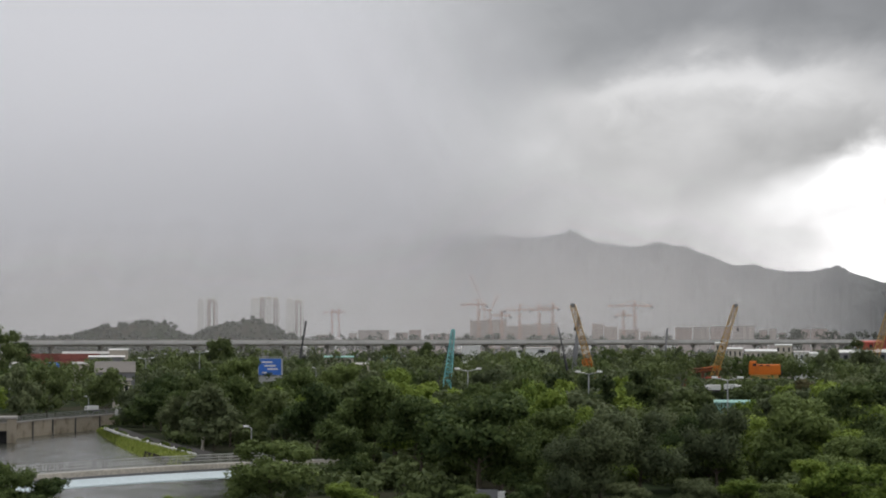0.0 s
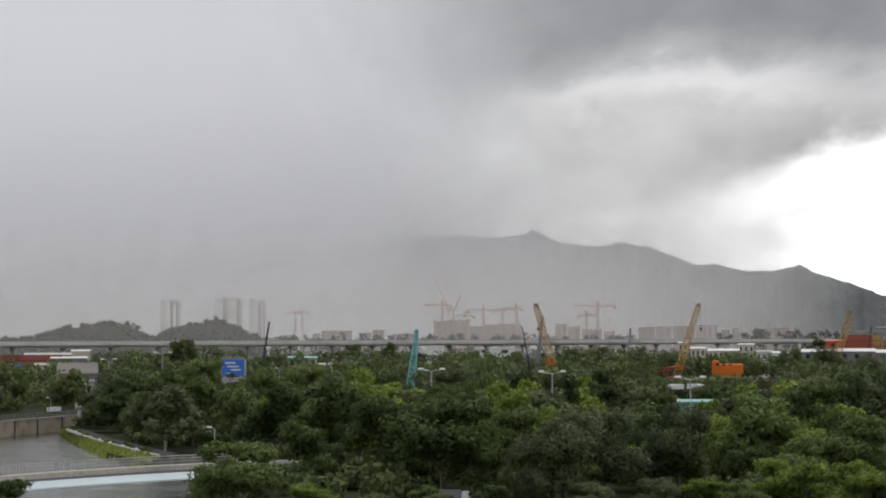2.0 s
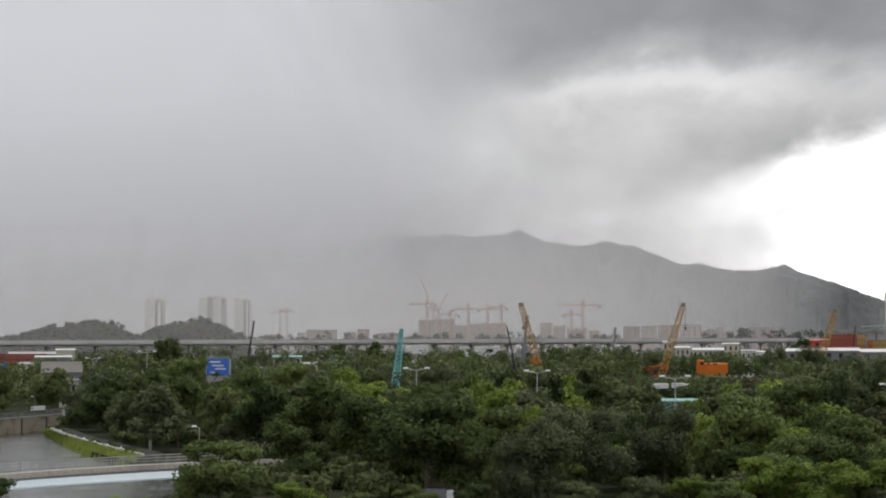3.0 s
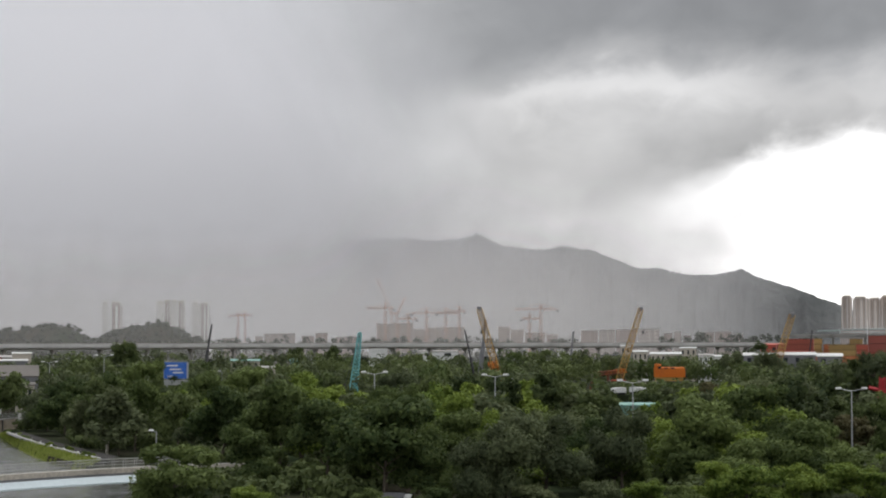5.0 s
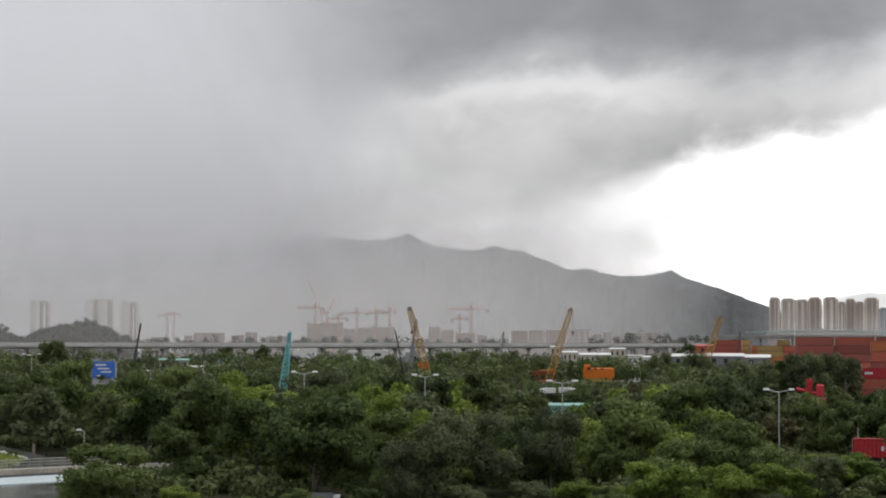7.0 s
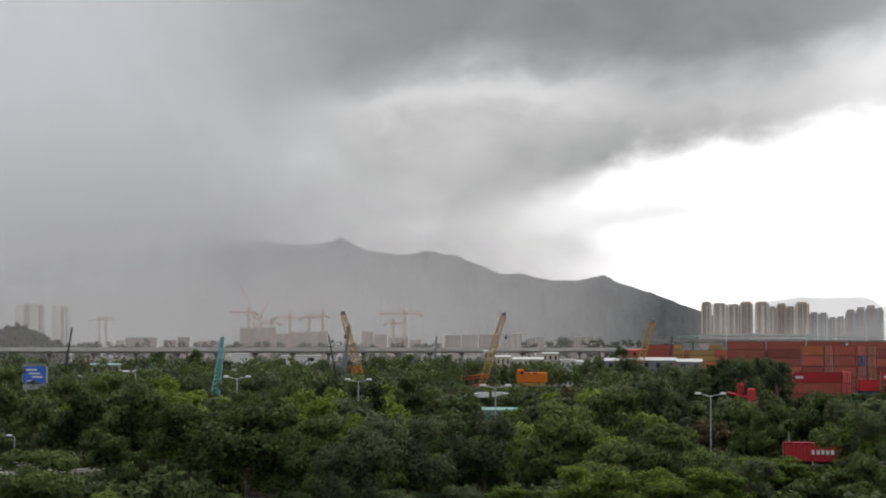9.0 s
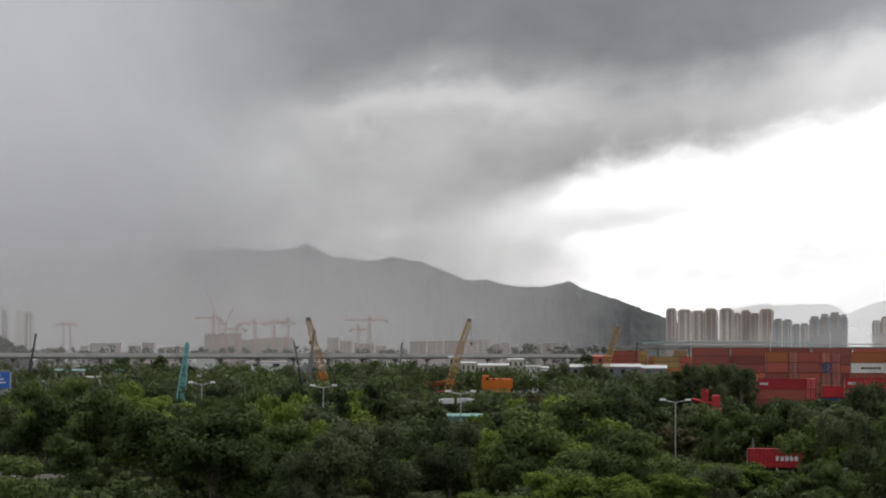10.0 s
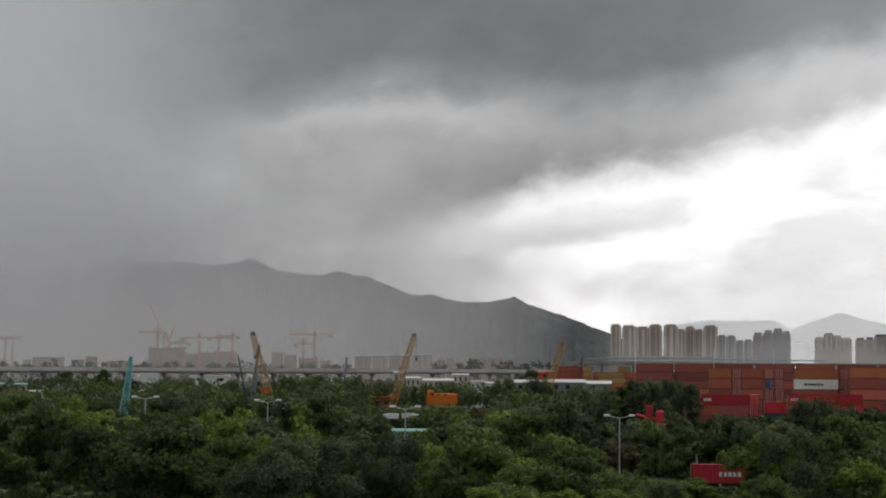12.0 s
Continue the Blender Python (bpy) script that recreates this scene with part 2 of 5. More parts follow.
def facade(name, wall, glass, floor_h=3.0, bay=3.4):
    """A far block's wall with rows of small windows."""
    mt = bpy.data.materials.new(name)
    mt.use_nodes = True
    g = Nodes(mt.node_tree)
    s = g.t.nodes.new("ShaderNodeSeparateXYZ")
    g.put(s.inputs[0], g.add("ShaderNodeTexCoord").outputs["Object"])
    x, z = g.m("ADD", s.outputs[0], s.outputs[1]), s.outputs[2]
    fx, fz = g.m("FRACT", g.m("DIVIDE", x, bay)), g.m("FRACT", g.m("DIVIDE", z, floor_h))
    pane = g.m("MULTIPLY", g.m("GREATER_THAN", fx, 0.45), g.m("GREATER_THAN", fz, 0.5))
    own = g.add("ShaderNodeObjectInfo").outputs["Random"]
    k = g.lin(own, 0.0, 1.0, 0.85, 1.1)
    stain = g.lin(g.noise(g.vec(x, g.m("MULTIPLY", z, 0.2)), 0.3, 3.0), 0.3, 0.7, 0.85, 1.1)
    k = g.m("MULTIPLY", k, stain)
    col = g.mixc(1.0, (*wall, 1), g.vec(k, k, k), "MULTIPLY")
    col = g.mixc(pane, col, (*glass, 1))
    p = g.add("ShaderNodeBsdfPrincipled", Roughness=0.6)
    g.put(p.inputs["Base Color"], col)
    g.add("ShaderNodeOutputMaterial", Surface=p.outputs[0])
    return mt


def land():
    mt = bpy.data.materials.new("ground_earth")
    mt.use_nodes = True
    g = Nodes(mt.node_tree)
    c = g.add("ShaderNodeTexCoord").outputs["Object"]
    a, b2 = g.noise(c, 0.03, 5.0, 0.6), g.noise(c, 0.8, 4.0, 0.6)
    col = g.mixc(g.ss(a, 0.4, 0.62), (0.022, 0.034, 0.014, 1), (0.045, 0.042, 0.028, 1))
    k = g.lin(b2, 0.3, 0.7, 0.7, 1.2)
    col = g.mixc(1.0, col, g.vec(k, k, k), "MULTIPLY")
    p = g.add("ShaderNodeBsdfPrincipled", Roughness=1.0)
    p.inputs["Specular IOR Level"].default_value = 0.03
    g.put(p.inputs["Base Color"], col)
    g.put(p.inputs["Normal"], g.add("ShaderNodeBump", Strength=0.4, Distance=0.2, Height=b2).outputs[0])
    g.add("ShaderNodeOutputMaterial", Surface=p.outputs[0])
    return mt


def mountain_mat(name, wood, grass):
    mt = bpy.data.materials.new(name)
    mt.use_nodes = True
    g = Nodes(mt.node_tree)
    c = g.add("ShaderNodeTexCoord").outputs["Object"]
    a, b2 = g.noise(c, 0.006, 6.0, 0.6), g.noise(c, 0.05, 4.0, 0.65)
    col = g.mixc(g.ss(g.m("MULTIPLY_ADD", b2, 0.3, a), 0.5, 0.8), (*wood, 1), (*grass, 1))
    p = g.add("ShaderNodeBsdfPrincipled", Roughness=0.95)
    g.put(p.inputs["Base Color"], col)
    g.put(p.inputs["Normal"], g.add("ShaderNodeBump", Strength=0.8, Distance=8.0, Height=b2).outputs[0])
    g.add("ShaderNodeOutputMaterial", Surface=p.outputs[0])
    return mt


GROUND, WATER = land(), water_mat()
LEAF = leafage("leaf_green", (0.042, 0.068, 0.024), (0.188, 0.240, 0.076), 0.7, 0.5)
LEAF_WOOD = leafage("leaf_wood", (0.040, 0.060, 0.025), (0.155, 0.192, 0.070), 0.7, 0.5)
LEAF_LIGHT = leafage("leaf_fresh", (0.095, 0.150, 0.030), (0.34, 0.42, 0.082), 0.4, 0.5)
LEAF_DARK = leafage("leaf_dull", (0.072, 0.092, 0.047), (0.212, 0.244, 0.117), 0.6, 0.5)
LEAF_BROWN = leafage("leaf_brownish", (0.085, 0.075, 0.036), (0.17, 0.16, 0.075), 0.4, 0.5)
LEAF_FAR = leafage("leaf_far_dull", (0.030, 0.042, 0.026), (0.075, 0.095, 0.055), 0.4, 0.5)
GRASS = leafage("grass_blades", (0.22, 0.28, 0.06), (0.46, 0.48, 0.14), 0.3, 0.5)
BARK = surface("bark", (0.12, 0.10, 0.075), 0.95, scale=2.0, bump=0.6)
CONCRETE = surface("concrete", (0.36, 0.345, 0.32), 0.85, scale=0.6, dirt=0.45)
CONCRETE_PALE = surface("concrete_pale", (0.58, 0.57, 0.55), 0.8, scale=0.4, dirt=0.3)
CONCRETE_WET = surface("concrete_stained", (0.37, 0.32, 0.25), 0.8, vary=0.35, scale=1.4, dirt=0.8, stain=(0.11, 0.08, 0.05))
ASPHALT = surface("asphalt", (0.055, 0.053, 0.05), 0.95, scale=2.0, spec=0.08)
GALV = surface("galvanised_steel", (0.45, 0.46, 0.46), 0.5, 0.6, scale=1.0, dirt=0.15)
LAMP_HEAD = surface("lamp_head", (0.8, 0.8, 0.78), 0.5, scale=1.0, dirt=0.1)
RAIL = surface("white_rail", (0.50, 0.50, 0.48), 0.6, scale=1.0, dirt=0.2)
GIRDER = surface("pale_blue_paint", (0.74, 0.84, 0.87), 0.6, vary=0.06, scale=0.4, bump=0.05, dirt=0.06)
RUSTY = surface("rusty_steel", (0.22, 0.09, 0.05), 0.8, scale=0.8, dirt=0.4)
YELLOW = surface("crane_yellow", (0.50, 0.31, 0.09), 0.55, scale=1.0, dirt=0.2)
ORANGE = surface("machine_orange", (0.75, 0.19, 0.02), 0.5, scale=1.0, dirt=0.2)
TEAL = surface("crane_teal", (0.20, 0.50, 0.50), 0.5, scale=1.0, dirt=0.15)
BLACK = surface("dark_steel", (0.05, 0.05, 0.055), 0.6, scale=1.0)
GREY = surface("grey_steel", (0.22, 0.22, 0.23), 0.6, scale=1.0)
SITE_CRANE = surface("tower_crane_paint", (0.42, 0.19, 0.11), 0.6, scale=0.5)
PALE_GREEN = surface("pale_green_sheet", (0.36, 0.45, 0.43), 0.6, scale=0.3)
ROOF_TEAL = surface("teal_roof", (0.25, 0.45, 0.40), 0.6, scale=1.0, dirt=0.2)
ROOF_WHITE = surface("white_roof", (0.72, 0.72, 0.70), 0.6, scale=0.5, dirt=0.25)
ROOF_GREY = surface("grey_sheet_roof", (0.42, 0.40, 0.38), 0.6, scale=0.5, dirt=0.4)
ROOF_RED = surface("red_sheet", (0.50, 0.09, 0.06), 0.6, scale=0.5, dirt=0.25)
ROOF_DULL = surface("weathered_sheet_roof", (0.17, 0.155, 0.14), 0.75, scale=0.5, dirt=0.5)
PLASTER = surface("cream_plaster", (0.58, 0.53, 0.45), 0.8, scale=0.4, dirt=0.35)
BLUE = surface("tarp_blue", (0.05, 0.16, 0.50), 0.6, scale=0.7)
SIGN_BLUE = surface("sign_blue", (0.05, 0.17, 0.60), 0.45, scale=0.5, dirt=0.05)
WHITE = surface("white_paint", (0.78, 0.78, 0.76), 0.5, scale=0.7, dirt=0.1)
GLASS_DARK = surface("dark_glass", (0.03, 0.035, 0.04), 0.15, scale=0.3, bump=0.0, dirt=0.0, spec=0.5)
RUBBER = surface("rubber", (0.03, 0.03, 0.03), 0.9, scale=2.0)
BOX_COLOURS = {
    "rust_red": (0.50, 0.135, 0.095), "brown_red": (0.36, 0.105, 0.082), "bright_red": (0.56, 0.045, 0.055),
    "dull_orange": (0.52, 0.18, 0.075), "blue": (0.05, 0.08, 0.18), "white": (0.80, 0.79, 0.72), "yellow": (0.42, 0.28, 0.11), "faded_red": (0.36, 0.12, 0.10),
}
BOX = {k: surface("container_" + k, c, 0.6, scale=0.6, each=0.5, dirt=0.25, stain=(0.09, 0.045, 0.03)) for k, c in BOX_COLOURS.items()}

# frames at half the box colour: shade of the gaps between boxes painted in
BOX_FRAME = {k: surface("container_frame_" + k, tuple(0.5 * x for x in c), 0.65, scale=0.6, each=0.3, dirt=0.35, stain=(0.06, 0.035, 0.025)) for k, c in BOX_COLOURS.items()}


# ---- mesh helpers ----
class Geo:
    """Vertices and faces of one mesh."""

    def __init__(self):
        self.v, self.f = [], []

    def face(self, *pts):
        n = len(self.v)
        self.v += [tuple(p) for p in pts]
        self.f.append(tuple(range(n, n + len(pts))))
        return self

    def box(self, x0, x1, y0, y1, z0, z1, taper=0.0):
        n = len(self.v)
        t = taper
        self.v += [(x0, y0, z0), (x1, y0, z0), (x1, y1, z0), (x0, y1, z0),
                   (x0 + t, y0 + t, z1), (x1 - t, y0 + t, z1), (x1 - t, y1 - t, z1), (x0 + t, y1 - t, z1)]
        self.f += [tuple(n + i for i in q) for q in ((3, 2, 1, 0), (4, 5, 6, 7), (0, 1, 5, 4), (1, 2, 6, 5), (2, 3, 7, 6), (3, 0, 4, 7))]
        return self

    def slab(self, x0, x1, y0, y1, z0, z1, e=0.1):
        """A box with chamfered top edges."""
        self.box(x0, x1, y0, y1, z0, z1 - e)
        return self.box(x0, x1, y0, y1, z1 - e, z1, e)

    def beam(self, p, q, r, r2=None, sides=6):
        p, q = Vector(p), Vector(q)
        ax = (q - p).normalized()
        s = ax.orthogonal().normalized()
        o = ax.cross(s)
        r2 = r if r2 is None else r2
        n = len(self.v)
        for c, rr in ((p, r), (q, r2)):
            for i in range(sides):
                a = 2 * math.pi * (i + 0.5) / sides
                self.v.append(tuple(c + (s * math.cos(a) + o * math.sin(a)) * rr))
        for i in range(sides):
            j = (i + 1) % sides
            self.f.append((n + i, n + j, n + sides + j, n + sides + i))
        self.f.append(tuple(n + i for i in reversed(range(sides))))
        self.f.append(tuple(n + sides + i for i in range(sides)))
        return self

    def strip(self, left, right):
        """A sheet between two lines of points."""
        n, m = len(self.v), len(left)
        self.v += [tuple(p) for p in left] + [tuple(p) for p in right]
        self.f += [(n + i, n + i + 1, n + m + i + 1, n + m + i) for i in range(m - 1)]
        return self

    def lattice(self, p, q, w, w2=None, bays=10, r=0.12, up=(0, 0, 1)):
        """A square lattice girder from p to q."""
        p, q = Vector(p), Vector(q)
        ax = (q - p).normalized()
        s = ax.cross(Vector(up))
        s = (s if s.length > 1e-3 else ax.orthogonal()).normalized()
        o = s.cross(ax)
        w2 = w if w2 is None else w2
        rings = []
        for i in range(bays + 1):
            k = i / bays
            c, h = p.lerp(q, k), (w + (w2 - w) * k) / 2
            rings.append([c + s * a * h + o * b * h for a, b in ((1, 1), (-1, 1), (-1, -1), (1, -1))])
        for i in range(4):
            self.beam(rings[0][i], rings[-1][i], r, sides=4)
        for k in range(bays):
            for i in range(4):
                self.beam(rings[k][i], rings[k + 1][(i + 1) % 4], r * 0.6, sides=3)
                self.beam(rings[k][i], rings[k][(i + 1) % 4], r * 0.6, sides=3)
        return self

    def mesh(self, name, material, smooth=False):
        me = bpy.data.meshes.new(name)
        me.from_pydata(self.v, [], self.f)
        if material:
            me.materials.append(material)
        if smooth:
            me.polygons.foreach_set("use_smooth", [True] * len(me.polygons))
        me.update()
        return me


def part(name, geo, material, parent=None, label="", smooth=False):
    ob = new(name, geo.mesh(name, material, smooth) if isinstance(geo, Geo) else geo)
    ob.parent = parent
    return tagged(ob, label)


def thing(name, label, category, group="", kind="", at=None):
    ob = new(name)
    ob.empty_display_size = 0.5
    if at is not None:
        ob.matrix_basis = at
    return tagged(ob, label, category, group, kind)


def stand(u, d, z=0.0, turn=0.0):
    """A pose on bearing u, d metres off, that faces the eye (its -y side), turned by so many degrees."""
    p = base(u, d, z)
    return pose(p.x, p.y, p.z, 0, 0, -math.degrees(bear(u)) + turn)


def wide(d):
    """Metres per sheet unit at d metres."""
    return d / F


# ---- ground ----
RIVER = [on(*flat(u, v), -1.0) for u, v in ((-260, 785), (12, 773), (32, 774), (90, 768), (178, 761), (205, 785), (262, 812), (330, 830), (400, 850), (470, 900), (470, 1000), (-260, 1000))]


def in_river(x, y, grow=0.0):
    hit = False
    for a, b in zip(RIVER, RIVER[1:] + RIVER[:1]):
        if (a.y > y) != (b.y > y) and x < (b.x - a.x) * (y - a.y) / (b.y - a.y) + a.x:
            hit = not hit
    return hit


def build_ground():
    az = list(np.arange(-180, -20, 8.0)) + list(np.arange(-20, -4, 0.12)) + list(np.arange(-4, 30, 1.0)) + list(np.arange(30, 181, 10.0))
    ds = [0, 60, 120, 170] + list(np.arange(180, 480, 3.5)) + [520, 600, 750, 950, 1200, 1600, 2200, 3000, 4000, 4950]
    v, f = [], []
    for d in ds:
        for a in az:
            x, y = d * math.sin(radians(a)), d * math.cos(radians(a))
            z = -2.6 if -20 < a < -3 and 170 < d < 480 and in_river(x, y) else 0.0
            v.append((x, y, z + (0.15 * noise.noise((x * 0.03, y * 0.03, 0)) if d < 1500 else 0)))
    n = len(az)
    for i in range(len(ds) - 1):
        for j in range(n - 1):
            f.append((i * n + j, i * n + j + 1, (i + 1) * n + j + 1, (i + 1) * n + j))
    g = Geo()
    g.v, g.f = v, f
    ob = part("ground", g, GROUND, smooth=True)
    tagged(ob, "overgrown flat ground of earth and low green scrub", "ground", kind="structure")


build_ground()
river = Geo()
river.v = [tuple(p) for p in RIVER]
river.f = [tuple(range(len(RIVER)))]
tagged(part("water", river, WATER), "calm grey-brown river water with faint ripples", "water", kind="structure")

# ---- mountains ----
def interp(x, table):
    return float(np.interp(x, [a for a, _ in table], [b for _, b in table]))


RIDGE = [(-400, 500), (200, 470), (600, 440), (760, 424), (880, 416), (935, 421), (975, 418), (1011, 408), (1035, 421), (1060, 431), (1124, 438), (1160, 430), (1213, 439),
         (1263, 458), (1298, 473), (1328, 469), (1368, 481), (1424, 483), (1473, 473), (1513, 491), (1563, 506), (1613, 526), (1648, 538), (1720, 570), (1800, 592), (1900, 598)]
FAR_RIDGE = [(1640, 590), (1700, 545), (1771, 519), (1820, 512), (1859, 515), (1928, 512), (1957, 531), (1996, 513), (2046, 499), (2085, 512), (2130, 522), (2250, 505), (2400, 560)]


def mountains(name, table, d0, d1, u0, u1, material, label, seed, rough):
    nu, nd = 800, 26
    g = Geo()
    for i in range(nd + 8):
        k = i / (nd - 1)
        for j in range(nu):
            u = u0 + (u1 - u0) * j / (nu - 1)
            d = d0 + (d1 - d0) * k
            crest = EYE - (interp(u, table) - 598 + 1.5 * noise.noise((u * 0.08, seed, 0)) + 2.2 * noise.noise((u * 0.045, seed, 8)) + 2.4 * noise.noise((u * 0.19, seed, 5)) + 1.2 * noise.noise((u * 0.5, seed, 7))) * d1 / F
            spur = noise.ridged_multi_fractal((u * 0.012, d * 0.0022, seed), 1.0, 2.0, 5, 1.0, 2.0) - 1.0
            if k <= 1:
                h = crest * (k ** 0.85) + rough * spur * math.sin(math.pi * k) * max(crest, 0) * (1 - 0.5 * k)
                h = min(h, (crest - EYE) * d / d1 + EYE if k > 0.6 else h)
            else:
                h = crest * max(0, 1 - 1.5 * (k - 1) / 0.3)
            g.v.append(tuple(base(u, d, max(h, -2))))
    for i in range(nd + 7):
        for j in range(nu - 1):
            g.f.append((i * nu + j, i * nu + j + 1, (i + 1) * nu + j + 1, (i + 1) * nu + j))
    tagged(part(name, g, material, smooth=True), label, "mountain", kind="structure")


MOUNTAIN = mountain_mat("mountain_scrub", (0.017, 0.023, 0.024), (0.037, 0.043, 0.041))
mountains("mountain_ridge", RIDGE, 3500, 4200, -400, 1900, MOUNTAIN, "dark forested mountain ridge half hidden by rain", 3.0, 0.42)
mountains("mountain_far", FAR_RIDGE, 4300, 4600, 1640, 2400, MOUNTAIN, "pale distant mountain peaks in haze", 9.0, 0.15)

# ---- rain ----
def curtain(name, d, u0, u1, top, material, label):
    n = 60
    g = Geo()
    lo = [base(u0 + (u1 - u0) * i / n, d, 0.3) for i in range(n + 1)]
    hi = [Vector((p.x, p.y, top)) for p in lo]
    g.strip(lo, hi)
    ob = tagged(part(name, g, material, smooth=True), label, "rain", kind="structure")
    return ob


# added see-through sheets that put rain and distance haze before what lies behind
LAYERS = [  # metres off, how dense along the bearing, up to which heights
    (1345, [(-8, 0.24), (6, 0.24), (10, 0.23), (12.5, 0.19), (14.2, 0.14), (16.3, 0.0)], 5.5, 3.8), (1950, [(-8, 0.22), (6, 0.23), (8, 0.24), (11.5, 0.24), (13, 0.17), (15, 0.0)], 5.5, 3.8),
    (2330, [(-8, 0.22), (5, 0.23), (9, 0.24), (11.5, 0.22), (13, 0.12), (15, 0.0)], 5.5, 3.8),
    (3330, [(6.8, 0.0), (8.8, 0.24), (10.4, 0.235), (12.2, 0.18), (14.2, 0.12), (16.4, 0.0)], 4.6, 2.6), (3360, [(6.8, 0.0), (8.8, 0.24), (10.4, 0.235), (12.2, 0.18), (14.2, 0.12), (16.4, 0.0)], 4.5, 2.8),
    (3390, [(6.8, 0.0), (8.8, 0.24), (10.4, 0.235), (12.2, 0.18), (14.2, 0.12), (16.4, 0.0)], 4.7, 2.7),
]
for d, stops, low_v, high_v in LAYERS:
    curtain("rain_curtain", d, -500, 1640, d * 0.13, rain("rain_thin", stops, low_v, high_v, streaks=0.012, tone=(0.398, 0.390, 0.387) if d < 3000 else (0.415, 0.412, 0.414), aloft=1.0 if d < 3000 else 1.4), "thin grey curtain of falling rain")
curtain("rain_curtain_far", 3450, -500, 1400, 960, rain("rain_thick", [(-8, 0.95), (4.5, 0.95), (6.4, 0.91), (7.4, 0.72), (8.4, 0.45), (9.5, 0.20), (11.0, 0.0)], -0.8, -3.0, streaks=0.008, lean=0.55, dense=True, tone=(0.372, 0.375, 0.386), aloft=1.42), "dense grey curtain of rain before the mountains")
# added haze sheets, the bright sky's light put into their pale tone
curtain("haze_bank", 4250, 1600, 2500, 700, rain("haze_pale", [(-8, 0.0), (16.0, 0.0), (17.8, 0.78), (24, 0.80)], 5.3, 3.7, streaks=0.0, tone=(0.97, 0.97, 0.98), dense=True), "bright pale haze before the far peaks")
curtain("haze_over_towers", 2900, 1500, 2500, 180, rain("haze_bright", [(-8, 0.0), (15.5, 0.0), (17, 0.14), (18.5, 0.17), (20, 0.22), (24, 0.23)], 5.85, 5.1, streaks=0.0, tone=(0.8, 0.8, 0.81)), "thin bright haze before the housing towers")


# ---- trees ----
def crown_mesh(name, material, seed, lobes, leaves, size, spread=1.0, tall=1.0, core=1, shaggy=0.0):
    """A crown about 10 m wide on z 0 to 7: a few boughs, each a heap of leafy clumps, with dark hollows between them."""
    rng = np.random.default_rng(seed)
    verts, normals, faces, n = [], [], [], 0
    bm = bmesh.new()
    bmesh.ops.create_icosphere(bm, subdivisions=core, radius=1.0)
    ico_v = np.array([v.co for v in bm.verts])
    ico_f = [tuple(v.index for v in f.verts) for f in bm.faces]
    bm.free()
    boughs = []
    for i in range(9):
        a = 2.4 * i + rng.uniform(-0.5, 0.5)
        z = (1.7, 3.6, 5.2)[i % 3] + rng.uniform(-0.6, 0.6)
        reach = 2.9 * math.sqrt(max(0.04, 1 - ((z - 2.4) / 4.2) ** 2)) * rng.uniform(0.6, 1.15) * spread
        boughs.append((np.array([math.cos(a) * reach, math.sin(a) * reach, z * tall]), rng.uniform(1.1, 1.9)))
    for i in range(lobes):
        mid, big = boughs[i % len(boughs)]
        d = rng.standard_normal(3)
        d[2] = abs(d[2]) * 0.8 - 0.1
        d /= np.linalg.norm(d)
        c = mid + d * big * rng.uniform(0.55, 1.0)
        c[2] = max(c[2], 0.5)
        r = rng.uniform(0.55, 1.15) * (1.0 if c[2] < 5.2 else 0.8)
        rad = np.array([r * 1.15, r * 1.15, r * (0.8 + shaggy)])
        if core:
            jit = 1 + 0.16 * rng.standard_normal((len(ico_v), 1))
            verts.append(c + ico_v * jit * rad * 0.45)
            normals.append(ico_v)
            faces += [tuple(n + x for x in f) for f in ico_f]
            n += len(ico_v)
        d = rng.standard_normal((leaves, 3))
        d[:, 2] += 0.35
        d /= np.linalg.norm(d, axis=1, keepdims=True)
        p = c + d * rad * (0.45 + 0.95 * rng.uniform(0, 1, (leaves, 1)) ** 0.8)
        nrm = d + 0.55 * rng.standard_normal((leaves, 3))
        nrm[:, 2] += 0.35
        nrm /= np.linalg.norm(nrm, axis=1, keepdims=True)
        t = np.cross(nrm, rng.standard_normal((leaves, 3)))
        t /= np.linalg.norm(t, axis=1, keepdims=True)
        b = np.cross(nrm, t)
        s = size * rng.uniform(0.6, 1.4, (leaves, 1))
        quad = np.stack([p - t * s, p - b * s * 0.55 + nrm * s * 0.15, p + t * s, p + b * s * 0.55 + nrm * s * 0.15], 1)
        verts.append(quad.reshape(-1, 3))
        soft = d + 0.6 * nrm
        soft /= np.linalg.norm(soft, axis=1, keepdims=True)
        normals.append(np.repeat(soft, 4, 0))
        faces += [(n + 4 * j, n + 4 * j + 1, n + 4 * j + 2, n + 4 * j + 3) for j in range(leaves)]
        n += 4 * leaves
    me = bpy.data.meshes.new(name)
    me.from_pydata(np.concatenate(verts).tolist(), [], faces)
    me.materials.append(material)
    me.polygons.foreach_set("use_smooth", [True] * len(me.polygons))
    me.normals_split_custom_set_from_vertices(np.concatenate(normals).tolist())
    me.update()
    return me


